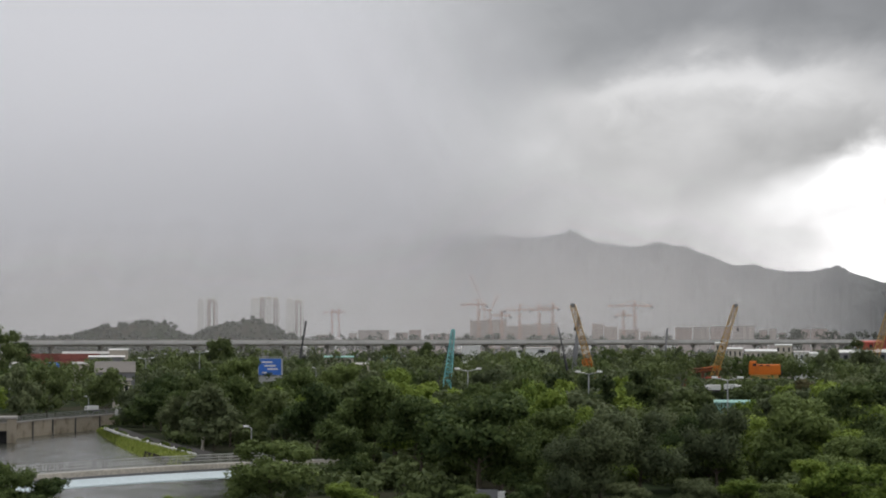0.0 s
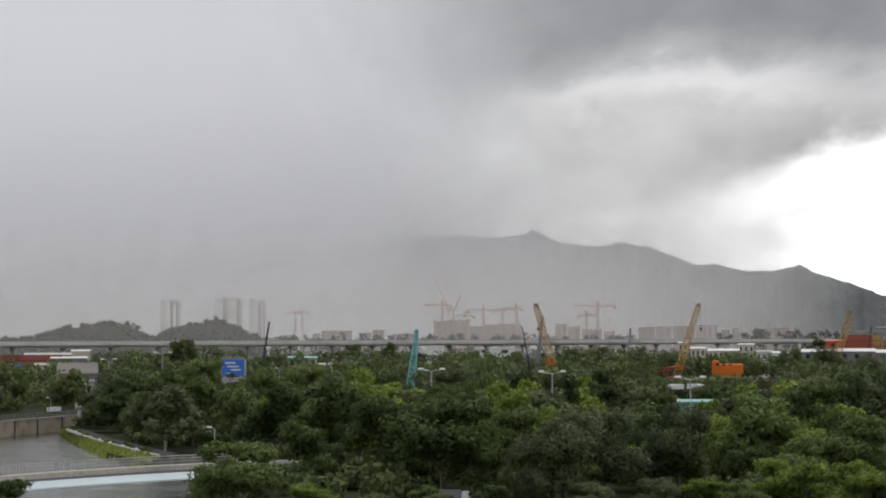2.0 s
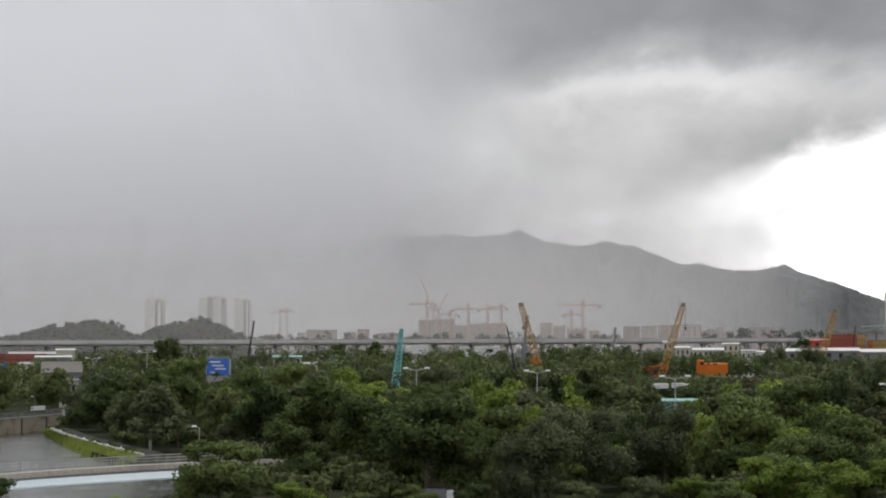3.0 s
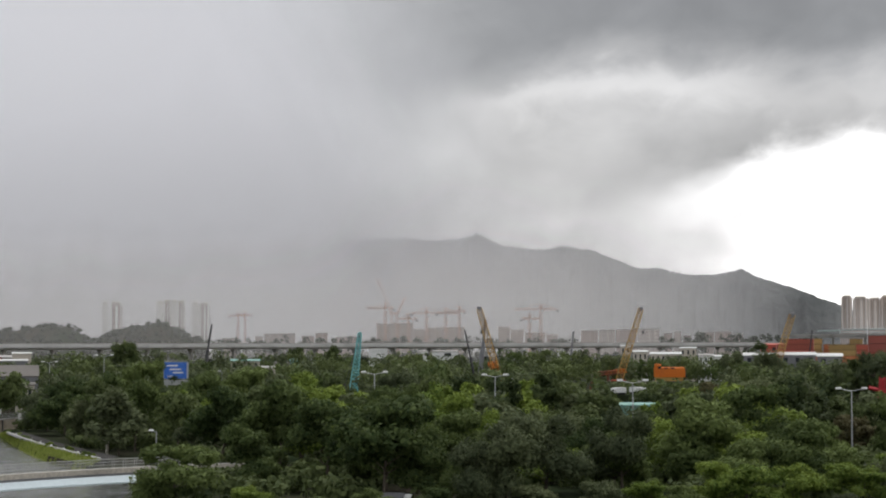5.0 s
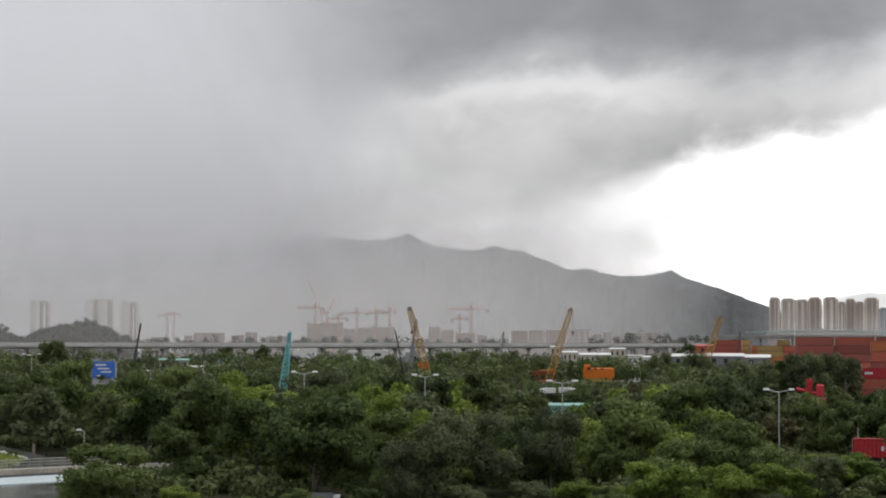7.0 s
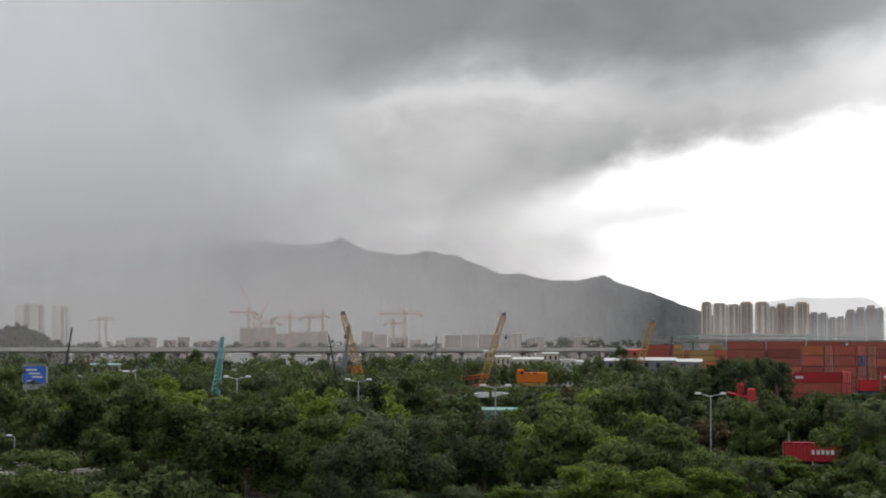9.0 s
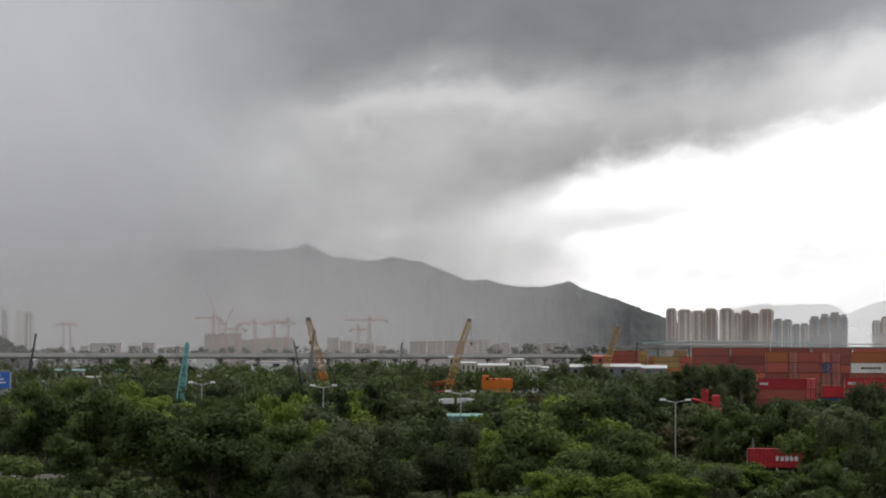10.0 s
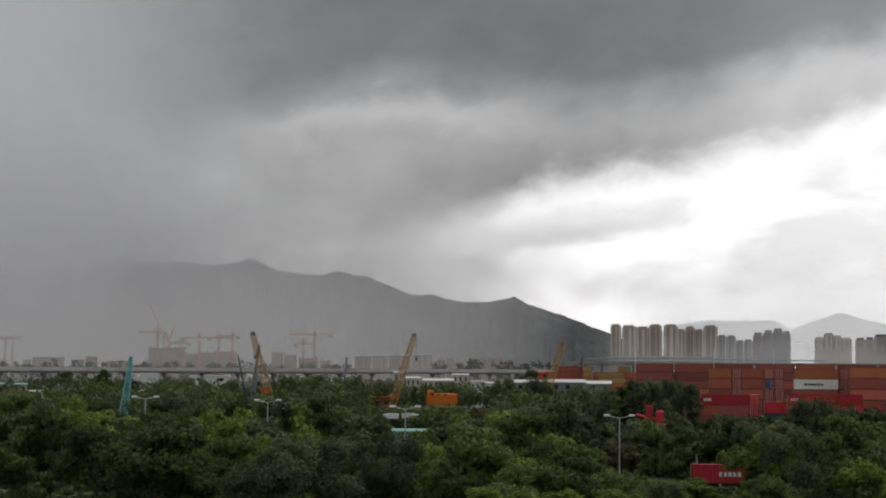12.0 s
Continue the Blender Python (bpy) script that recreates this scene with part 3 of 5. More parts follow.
def trunk_mesh(seed):
    rnd = random.Random(seed)
    g = Geo()
    top = Vector((rnd.uniform(-0.5, 0.5), rnd.uniform(-0.5, 0.5), 4.2))
    g.beam((0, 0, -4.5), top * 0.3, 0.34, 0.26, 8)
    g.beam(top * 0.3, top, 0.26, 0.16, 7)
    for i in range(6):
        a = i * 1.05 + rnd.uniform(-0.3, 0.3)
        s = top * rnd.uniform(0.2, 0.9)
        e = s + Vector((math.cos(a) * 2.4, math.sin(a) * 2.4, rnd.uniform(0.8, 2.2)))
        g.beam(s, e, 0.13, 0.05, 5)
    return g.mesh("trunk", BARK)


TRUNKS = [trunk_mesh(i) for i in range(3)]
KINDS = {
    "near": [crown_mesh("crown", LEAF, 10 + i, 72, 140, 0.20) for i in range(6)],
    "fresh": [crown_mesh("crown", LEAF_LIGHT, 30 + i, 72, 140, 0.20) for i in range(3)],
    "dull": [crown_mesh("crown", LEAF_DARK, 40 + i, 80, 170, 0.15, 1.05, shaggy=0.35) for i in range(4)],
    "mid": [crown_mesh("crown", LEAF_WOOD, 50 + i, 54, 44, 0.34) for i in range(5)],
    "midfresh": [crown_mesh("crown", LEAF_LIGHT, 60 + i, 54, 44, 0.34) for i in range(2)],
    "middull": [crown_mesh("crown", LEAF_DARK, 70 + i, 54, 44, 0.32) for i in range(3)],
    "midbrown": [crown_mesh("crown", LEAF_BROWN, 80 + i, 40, 36, 0.38) for i in range(2)],
}
TREE_LABEL = {
    "near": ("broad green leafy tree with a rounded uneven crown", "near trees"), "fresh": ("bright yellow-green leafy tree with a rounded crown", "near trees"),
    "dull": ("dull dark green fine-leaved tree", "near trees"), "mid": ("dense green tree in the wood", "wood trees"),
    "midfresh": ("light green tree in the wood", "wood trees"), "middull": ("dark green tree in the wood", "wood trees"),
    "midbrown": ("brownish-green half-bare tree in the wood", "wood trees"),
}
tree_rng = random.Random(5)


def tree(kind, u, d, top, width):
    """A tree on bearing u, d metres off, with its height and crown width in metres."""
    p = base(u, d)
    me = tree_rng.choice(KINDS[kind])
    label, group = TREE_LABEL[kind]
    t = thing("tree", label, "tree", group, at=pose(p.x, p.y, 0, 0, 0, tree_rng.uniform(0, 360)))
    s = width / 10.0
    high = min(top * (0.8 if top > 9.4 and d < 330 else 0.92), width * 0.95) / 7.0
    crown = part("crown", me, None, t)
    crown.matrix_basis = Matrix.LocRotScale((0, 0, top - 7.1 * high), None, (s, s, high))
    tr = part("trunk", tree_rng.choice(TRUNKS), None, t)
    k = top - 7.1 * high
    zs = min(max(0.45, (k + 0.4) / 4.5), top * 0.92 / 9.4)
    girth = zs ** 0.5 if top > 5.5 else 0.3
    tr.matrix_basis = Matrix.LocRotScale((0, 0, 4.5 * zs - 0.5), None, (girth, girth, zs if top > 5.5 else zs * 0.5))


def palm(u, d, top):
    """A small palm: a slim pale trunk and a head of arching fronds."""
    p = base(u, d)
    t = thing("palm_tree", "small palm with a slim pale trunk and drooping fronds", "palm", "near trees", at=pose(p.x, p.y, 0))
    part("trunk", Geo().beam((0, 0, -0.3), (0.1, 0, top * 0.5), 0.2, 0.15, 8).beam((0.1, 0, top * 0.5), (0, 0, top * 0.82), 0.15, 0.11, 8), CONCRETE, t, "pale ringed trunk")
    g = Geo()
    for i in range(9):
        k0, k1 = i / 9, (i + 1) / 9
        a, b = Vector((2.6 * k0, 0, 1.3 * math.sin(2.3 * k0) - 0.9 * k0 * k0)), Vector((2.6 * k1, 0, 1.3 * math.sin(2.3 * k1) - 0.9 * k1 * k1))
        g.beam(a, b, 0.035, 0.03, 4)
        for s in (-1, 1):
            w = 0.75 * math.sin(math.pi * (0.15 + 0.8 * k0))
            g.face(a, b, b + Vector((0.25, s * w, -0.28)), a + Vector((0.25, s * w, -0.25)))
    me = g.mesh("frond", LEAF)
    for i in range(13):
        f = part("frond", me, None, t)
        f.matrix_basis = pose(0, 0, top * 0.82, 0, -18 - 24 * (i % 3), i * 137.5) @ Matrix.Diagonal((0.72, 0.72, 0.8, 1.0))


# Clear views over the wood: bearings from and to, sheet height that the tops stay under, and how far off the thing seen there is.
VIEWS = [
    (-300, 1530, 622, 950), (1530, 1700, 628, 900), (1205, 1395, 667, 790), (1258, 1322, 723, 345), (1240, 1322, 681, 500), (1012, 1080, 692, 325), (800, 853, 682, 325),
    (1640, 1676, 790, 300), (1780, 1830, 786, 298), (246, 282, 678, 580), (338, 374, 654, 500), (428, 450, 796, 262), (453, 506, 674, 480), (782, 810, 655, 560),
    (1795, 1960, 676, 545), (1960, 2300, 664, 545), (1700, 1775, 606, 600), (1685, 1735, 688, 385), (160, 245, 650, 630), (60, 165, 634, 850), (-50, 245, 737, 438),
    (165, 360, 815, 335), (-100, 400, 862, 275), (1465, 1665, 627, 800), (1020, 1060, 650, 790), (570, 660, 640, 840), (400, 600, 832, 255),
]


def low(u, d, top, width):
    """The height that keeps a tree out of the clear views."""
    w = 0.6 * width * F / d
    for a, b, v, far in VIEWS:
        if d < far and u + w > a and u - w < b:
            top = min(top, EYE - (v - 598) * d / F - tree_rng.uniform(0, 0.7))
    return top


HEROES = [  # kind, bearing, metres off, height, width
    ("near", 482, 228, 8.0, 12.5), ("near", 560, 300, 12.0, 13), ("near", 660, 285, 13.2, 14), ("near", 745, 262, 12.2, 13), 
    ("fresh", 690, 400, 13.0, 13), ("fresh", 905, 290, 11.6, 14), ("near", 850, 260, 9.6, 12), ("near", 960, 270, 10.6, 12), ("dull", 1060, 235, 10.6, 12.5),
    ("dull", 1130, 240, 10.2, 13), ("dull", 1010, 232, 7.6, 10), ("near", 1250, 250, 8.8, 12), ("fresh", 1360, 275, 8.4, 12), ("near", 1400, 265, 12.6, 14),
    ("near", 1490, 300, 13.4, 15), ("dull", 1470, 370, 12.4, 16), ("dull", 1560, 380, 12.6, 16), ("near", 1560, 250, 9.6, 12), ("fresh", 1480, 225, 5.6, 10),
    ("fresh", 1560, 230, 5.4, 9), ("fresh", 1625, 240, 5.0, 9), ("fresh", 1430, 232, 5.4, 9), ("fresh", 1680, 244, 4.6, 9), ("fresh", 1740, 260, 5.0, 11), ("fresh", 1800, 265, 5.2, 11), ("fresh", 1690, 262, 4.6, 9), ("near", 1610, 262, 8.2, 11),
    ("near", 1730, 330, 10.4, 11), ("near", 1780, 320, 10.0, 11), ("near", 1850, 320, 12.4, 12), ("near", 1902, 284, 11.0, 11), ("dull", 1888, 318, 11.6, 10), ("dull", 2012, 310, 15.4, 12), ("dull", 1985, 330, 10.6, 10), ("near", 1890, 330, 10.8, 9), ("near", 2060, 285, 11.0, 12),
    ("fresh", 1930, 280, 9.0, 12), ("near", 2110, 280, 10.4, 13), ("near", 2190, 300, 11, 14), ("near", 290, 420, 11.2, 15), ("dull", 260, 440, 9.6, 13),
    ("near", 350, 400, 12.6, 14), ("dull", 330, 380, 8.6, 11), ("near", 410, 360, 11.8, 13), ("near", 420, 460, 15.5, 15), ("mid", 395, 700, 20.5, 15),
    ("mid", 20, 640, 22.0, 16), ("mid", -30, 600, 20.5, 16), ("mid", 50, 680, 19.6, 12), ("near", 520, 420, 13.6, 14), ("near", 600, 440, 14.2, 15),
    ("near", 20, 205, 6.6, 9), ("near", 85, 205, 5.2, 8), ("near", -20, 195, 7.4, 9), ("near", 130, 200, 3.9, 6), ("fresh", 620, 222, 3.6, 7), ("fresh", 300, 212, 2.9, 6),
    ("fresh", 345, 210, 3.0, 5), ("dull", 1520, 700, 15.5, 17), ("dull", 1460, 740, 14.6, 16), ("mid", 1500, 1000, 18.6, 13),
    ("dull", 1766, 480, 16.2, 10), ("dull", 1776, 455, 16.4, 7), ("dull", 1722, 470, 17.4, 11), ("middull", 1697, 466, 16.9, 11), ("mid", 1672, 474, 15.6, 11), ("dull", 1744, 475, 17.3, 8), ("midbrown", 1783, 470, 15.2, 8), ("dull", 1660, 520, 14.0, 16), ("dull", 1600, 560, 14.4, 16),
    ("mid", 1272, 328, 8.0, 8), ("midfresh", 1312, 332, 8.9, 8), ("mid", 1330, 326, 8.2, 7), ("near", 830, 316, 12.0, 10), ("mid", 1036, 316, 10.8, 9), ("mid", 750, 900, 17.5, 14), ("mid", 690, 980, 17.2, 12),
]
for k, u, d, h, w in HEROES:
    tree(k, u, d, h, w)
palm(1794, 309, 8.2)

for i in range(15):
    u = 520 + 112 * i + tree_rng.uniform(-40, 40)
    if not 825 < u < 912:
        tree(tree_rng.choice(("near", "near", "dull", "fresh")), u, tree_rng.uniform(214, 230), tree_rng.uniform(2.0, 3.8), tree_rng.uniform(5, 7.5))

count, d = 0, 246.0
far_spots = []
while d < 1080:
    step = (11.5 if d < 330 else 10.0) * F / d
    u = -110 + tree_rng.uniform(0, step)
    while u < 2260:
        uu, dd = u + tree_rng.uniform(-0.35, 0.35) * step, d * tree_rng.uniform(0.97, 1.03)
        width = tree_rng.uniform(9.5, 18.0)
        top = tree_rng.uniform(7.0, 13.4) if d < 460 else tree_rng.uniform(8.0, 13.8)
        p = base(uu, dd)
        top = low(uu, dd, top, width)
        wet = any(in_river(p.x + a * width * 0.5, p.y + b * width * 0.5) for a, b in ((0, 0), (1, 0), (-1, 0), (0, 1), (0, -1)))
        if top > 3.2 and not wet and not (1640 < uu < 1676 and 270 < dd < 330) and not (1580 < uu < 1900 and 285 < dd < 313):
            width = min(width, top * 1.35)
            if d < 500:
                q = tree_rng.random()
                kind = "near" if q < 0.62 else "dull" if q < 0.85 else "fresh"
                if d > 300:
                    kind = {"near": "mid", "dull": "middull", "fresh": "midfresh"}[kind]
                    kind = "midbrown" if q > 0.965 else kind
                tree(kind, uu, dd, top, width)
                count += 1
            else:
                far_spots.append((uu, dd, top, width))
        u += step
    d *= 1.075


def wood(name, spots, material, label, seed, size=0.5):
    """Far trees in one mesh: each a heap of lobes with leaves on it."""
    rng = np.random.default_rng(seed)
    verts, normals, faces, n = [], [], [], 0
    for (u, d, top, width) in spots:
        p = base(u, d)
        lobes, leaves = (11, 34) if 345 < d < 1200 else (7, 30) if d < 1200 else (6, 22)
        for i in range(lobes):
            a, rr = rng.uniform(0, 2 * math.pi), width * 0.36 * math.sqrt(rng.uniform(0, 1))
            z = top - 1.2 - rng.uniform(0, 0.55) * top * (0.35 + rr / (width * 0.36))
            c = np.array([p.x + math.cos(a) * rr, p.y + math.sin(a) * rr, max(z, 1.2)])
            r = rng.uniform(0.12, 0.21) * width
            dirs = rng.standard_normal((leaves, 3))
            dirs[:, 2] += 0.4
            dirs /= np.linalg.norm(dirs, axis=1, keepdims=True)
            q = c + dirs * r * rng.uniform(0.7, 1.1, (leaves, 1))
            nrm = dirs + 0.35 * rng.standard_normal((leaves, 3))
            nrm /= np.linalg.norm(nrm, axis=1, keepdims=True)
            t = np.cross(nrm, rng.standard_normal((leaves, 3)))
            t /= np.linalg.norm(t, axis=1, keepdims=True)
            b = np.cross(nrm, t)
            s = size * rng.uniform(0.7, 1.5, (leaves, 1))
            verts.append(np.stack([q - t * s, q - b * s * 0.7, q + t * s, q + b * s * 0.7], 1).reshape(-1, 3))
            normals.append(np.repeat((dirs + 0.4 * nrm) / np.linalg.norm(dirs + 0.4 * nrm, axis=1, keepdims=True), 4, 0))
            faces += [(n + 4 * j, n + 4 * j + 1, n + 4 * j + 2, n + 4 * j + 3) for j in range(leaves)]
            n += 4 * leaves
    me = bpy.data.meshes.new(name)
    me.from_pydata(np.concatenate(verts).tolist(), [], faces)
    me.materials.append(material)
    me.polygons.foreach_set("use_smooth", [True] * len(me.polygons))
    me.normals_split_custom_set_from_vertices(np.concatenate(normals).tolist())
    me.update()
    return tagged(new(name, me), label, "trees", kind="stuff")


# the belt of tree tops before the viaduct and the white sheds
for u0, u1, v0, v1, d0, d1, gap_u in ((1066, 1204, 613, 617, 840, 930, 15), (1210, 1258, 620, 625, 800, 840, 15), (560, 770, 615, 621, 830, 880, 34), (1395, 1640, 632, 638, 690, 770, 17), (1262, 1402, 626, 632, 815, 860, 13), (250, 470, 608, 620, 700, 800, 26), (850, 1000, 620, 625, 800, 860, 22)):
    u = u0
    while u < u1:
        dd = tree_rng.uniform(d0, d1)
        far_spots.append((u + tree_rng.uniform(-4, 4), dd, EYE - (tree_rng.uniform(v0, v1) - 598) * dd / F, tree_rng.uniform(9, 14)))
        u += gap_u
mixed = [[], [], []]
for s in far_spots:
    mixed[tree_rng.choice((0, 0, 0, 1, 1, 2))].append(s)
for s, mt, lb, sd in zip(mixed, (LEAF_WOOD, LEAF_DARK, LEAF), ("dense green woodland", "dark green woodland", "lighter green woodland trees"), (1, 2, 3)):
    wood("woodland", s, mt, lb, sd)

scrub = [(tree_rng.uniform(490, 2230), tree_rng.uniform(236, 345), tree_rng.uniform(1.8, 3.6), tree_rng.uniform(5, 8)) for _ in range(330)]
scrub = [s for s in scrub if not (825 < s[0] < 915 and s[1] < 245) and not (1640 < s[0] < 1690 and s[1] < 300)]
scrub += [(tree_rng.uniform(300, 490), tree_rng.uniform(362, 440), tree_rng.uniform(1.5, 3.2), tree_rng.uniform(5, 8)) for _ in range(60)]
scrub += [(tree_rng.uniform(215, 300), tree_rng.uniform(440, 520), tree_rng.uniform(1.5, 3.0), tree_rng.uniform(5, 8)) for _ in range(36)]
wood("undergrowth", [s for s in scrub if not in_river(base(s[0], s[1]).x, base(s[0], s[1]).y)], LEAF_WOOD, "dark leafy undergrowth beneath the trees", 41, 0.36)

# ---- wooded knolls beyond the viaduct ----
def knoll(name, d, depth, u0, u1, table, seed, label):
    nu, nd = 60, 14
    g = Geo()
    spots = []
    for i in range(nd):
        k = i / (nd - 1)
        for j in range(nu):
            u = u0 + (u1 - u0) * j / (nu - 1)
            crest = max(0.0, EYE - (interp(u, table) - 598) * d / F)
            z = crest * math.sin(math.pi * min(1, k * 1.0)) ** 0.7 if 0 < k < 1 else 0.0
            g.v.append(tuple(base(u, d + depth * (k - 0.5), z - 0.5)))
            if i <= nd // 2 + 1 and z > 2:
                for _ in range(2):
                    spots.append((u + tree_rng.uniform(-3, 3), d + depth * (k - 0.5) + tree_rng.uniform(-4, 4), z + tree_rng.uniform(0.5, 3.5), tree_rng.uniform(6, 9)))
    for i in range(nd - 1):
        for j in range(nu - 1):
            g.f.append((i * nu + j, i * nu + j + 1, (i + 1) * nu + j + 1, (i + 1) * nu + j))
    tagged(part(name, g, GROUND, smooth=True), "low earth knoll under trees", "hill", kind="structure")
    wood("knoll_trees", [s for s in spots if tree_rng.random() < 0.42], LEAF_FAR, label, seed, 0.9)


knoll("knoll_west", 1450, 120, 60, 335, [(60, 600), (120, 598), (150, 592), (190, 580), (230, 575), (266, 569), (300, 575), (322, 588), (335, 600)], 21, "dark wooded knoll in haze")
knoll("knoll_east", 1420, 120, 335, 530, [(335, 600), (352, 592), (380, 580), (400, 575), (430, 574), (436, 566), (462, 566), (470, 574), (490, 582), (510, 593), (530, 600)], 22, "green wooded knoll in haze")


# ---- railway viaduct ----
def viaduct():
    a, b = base(-260, 905), base(1530, 1290)
    ax = (b - a).normalized()
    side = Vector((-ax.y, ax.x, 0))
    deck_top, n = 18.3, 56
    t = thing("viaduct", "long grey concrete railway viaduct on piers", "viaduct", kind="structure")

    def run(name, y0, y1, z0, z1, mt):
        g = Geo()
        pts = [a + side * y0, b + side * y0, b + side * y1, a + side * y1]
        lo, hi = [(p.x, p.y, z0) for p in pts], [(p.x, p.y, z1) for p in pts]
        g.v = lo + hi
        g.f = [(3, 2, 1, 0), (4, 5, 6, 7), (0, 1, 5, 4), (1, 2, 6, 5), (2, 3, 7, 6), (3, 0, 4, 7)]
        return part(name, g, mt, t)

    run("girder", -2.6, 2.6, 15.7, 17.3, CONCRETE)
    run("deck", -4.6, 4.6, 17.3, 17.7, CONCRETE)
    run("parapet", -4.75, -4.4, 16.75, 18.6, CONCRETE_PALE)
    run("parapet", 4.4, 4.75, 16.75, 18.6, CONCRETE_PALE)
    run("walkway", -0.4, 0.4, 17.7, 18.9, CONCRETE)
    pier, head = Geo(), Geo()
    pier.beam((0, 0, -1), (0, 0, 14.4), 0.8, 0.8, 12)
    head.box(-0.8, 0.8, -2.2, 2.2, 15.1, 15.7).box(-0.7, 0.7, -1.4, 1.4, 14.3, 15.1)
    pm, hm = pier.mesh("pier", CONCRETE), head.mesh("pier_head", CONCRETE)
    span = (b - a).length
    turn = math.degrees(math.atan2(ax.y, ax.x))
    k = 0
    while k * 26 < span:
        c = a + ax * k * 26
        p1, p2 = part("pier", pm, None, t), part("pier_head", hm, None, t)
        p1.matrix_basis = p2.matrix_basis = pose(c.x, c.y, 0, 0, 0, turn)
        k += 1


viaduct()


# ---- far towers ----
def tower(u0, u1, v_top, d, mats, label, group, deep=1.0, crown=0):
    """A housing block between two bearings: body, projecting bays, roof house."""
    wall, bay_mat, roof_mat = mats
    w = (u1 - u0 + 2) * wide(d)
    h = EYE - (v_top - 598) * d / F
    t = thing("tower_block", label, "tower block", group, at=stand((u0 + u1) / 2, d))
    dp = w * deep
    part("wall", Geo().box(-w / 2, w / 2, 0, dp, 0, h), wall, t)
    n = max(3, int(w / 6))
    for i in range(n):
        x = -w / 2 + w * (i + (0.28 if i == 0 else 0.62)) / n
        b = w / n * (0.12 + 0.16 * ((i * 5 + int(u0)) % 4) / 3)
        part("bay", Geo().box(x - b, x + b, -1.4, -0.05, 0, h - (2 if i % 2 else 0)), bay_mat, t)
    part("roof_house", Geo().slab(-w * 0.38, w * 0.34, dp * 0.2, dp * 0.7, h, h + 3.2 + crown, 0.4), roof_mat, t)
    return t


PINK = facade("pink_housing", (0.47, 0.37, 0.31), (0.22, 0.19, 0.18))
CREAM = facade("cream_housing", (0.78, 0.69, 0.60), (0.40, 0.35, 0.31))
BRONZE = facade("brown_housing", (0.34, 0.25, 0.21), (0.14, 0.13, 0.13))
BLUISH = facade("grey_blue_housing", (0.38, 0.42, 0.45), (0.16, 0.18, 0.20))
SHELL = facade("raw_concrete_shell", (0.40, 0.30, 0.24), (0.20, 0.15, 0.12), 3.2, 4.0)
SLAB_PALE = facade("white_slab", (0.86, 0.84, 0.80), (0.45, 0.42, 0.40))
PINKISH = surface("pink_render", (0.40, 0.30, 0.25), 0.8, scale=0.2)
for u0, u1, v in ((1645, 1662, 523), (1665, 1689, 525), (1690, 1711, 527), (1712, 1733, 523), (1738, 1761, 523), (1762, 1774, 531), (1775, 1791, 526), (1792, 1806, 531), (1807, 1830, 524)):
    tower(u0, u1, v, 3150 + 40 * ((u0 * 7) % 3), (PINK, CREAM, PLASTER), "tall pink and cream housing tower", "housing towers", 0.8)
for u0, u1, v in ((1832, 1846, 541), (1848, 1862, 542), (1864, 1876, 550), (1877, 1891, 549)):
    tower(u0, u1, v, 3500, (BLUISH, CREAM, ROOF_GREY), "grey-blue and white housing tower", "housing towers", 0.8)
for u0, u1, v in ((1893, 1910, 539), (1911, 1926, 535), (1927, 1944, 532), (1945, 1956, 536)):
    tower(u0, u1, v, 3350, (PINK, BLUISH, ROOF_GREY), "grey-brown housing tower with stepped top", "housing towers", 0.8, 2)
for u0, u1, v in ((1999, 2013, 544), (2014, 2030, 537), (2031, 2044, 541), (2045, 2060, 545)):
    tower(u0, u1, v, 3600, (CREAM, PINK, PLASTER), "pale housing tower in haze", "housing towers", 0.8)
for u0, u1, v in ((2068, 2084, 546), (2085, 2098, 545), (2099, 2122, 540), (2124, 2150, 543)):
    tower(u0, u1, v, 3000, (BRONZE, PINK, BLACK), "dark brown tower block", "housing towers", 0.8)
for u0, u1, v in ((353, 362, 534), (366, 386, 534)):
    tower(u0, u1, v, 2480, (BRONZE if u0 > 360 else SLAB_PALE, WHITE, PLASTER), "white housing tower fading into the rain", "rain-veiled towers", 0.8)
for u0, u1, v in ((446, 458, 532), (459, 470, 530), (472, 482, 530), (483, 494, 531), (508, 519, 533), (521, 537, 535)):
    tower(u0, u1, v, 2460, (BRONZE if (u0 // 11) % 2 else SLAB_PALE, WHITE, PLASTER), "pale slab tower fading into the rain", "rain-veiled towers", 0.8)
podium = thing("housing_podium", "long pale podium under the housing towers", "podium", at=stand(1740, 3080))
part("wall", Geo().box(-88, 84, 0, 20, 0, 38), BRONZE, podium)
part("roof", Geo().slab(-90, 86, -1, 21, 38, 39.2, 0.3), ROOF_GREY, podium)
part("canopy", Geo().slab(-90, 86, -6, -1.05, 32, 33.0, 0.3), PALE_GREEN, podium)

# elevated station roof and its viaduct, pale green
station = thing("elevated_station", "pale green roofed elevated railway line", "railway station", at=stand(1790, 1750))
for i in range(14):
    x0 = -95 + i * 15
    z = 27.5 + 2.2 * math.exp(-((i - 4) / 3.5) ** 2)
    part("roof_panel", Geo().slab(x0, x0 + 14.9, -6, 6, z, z + 0.9, 0.25), PALE_GREEN, station)
part("deck", Geo().box(-120, 240, -5, 5, 22.5, 24.6), CONCRETE, station)
part("parapet", Geo().box(-120, 240, -5.4, -5.02, 23.4, 25.6), CONCRETE, station)
pm = Geo().beam((0, 0, 0), (0, 0, 22.5), 1.0, 1.0, 10).mesh("pier", CONCRETE)
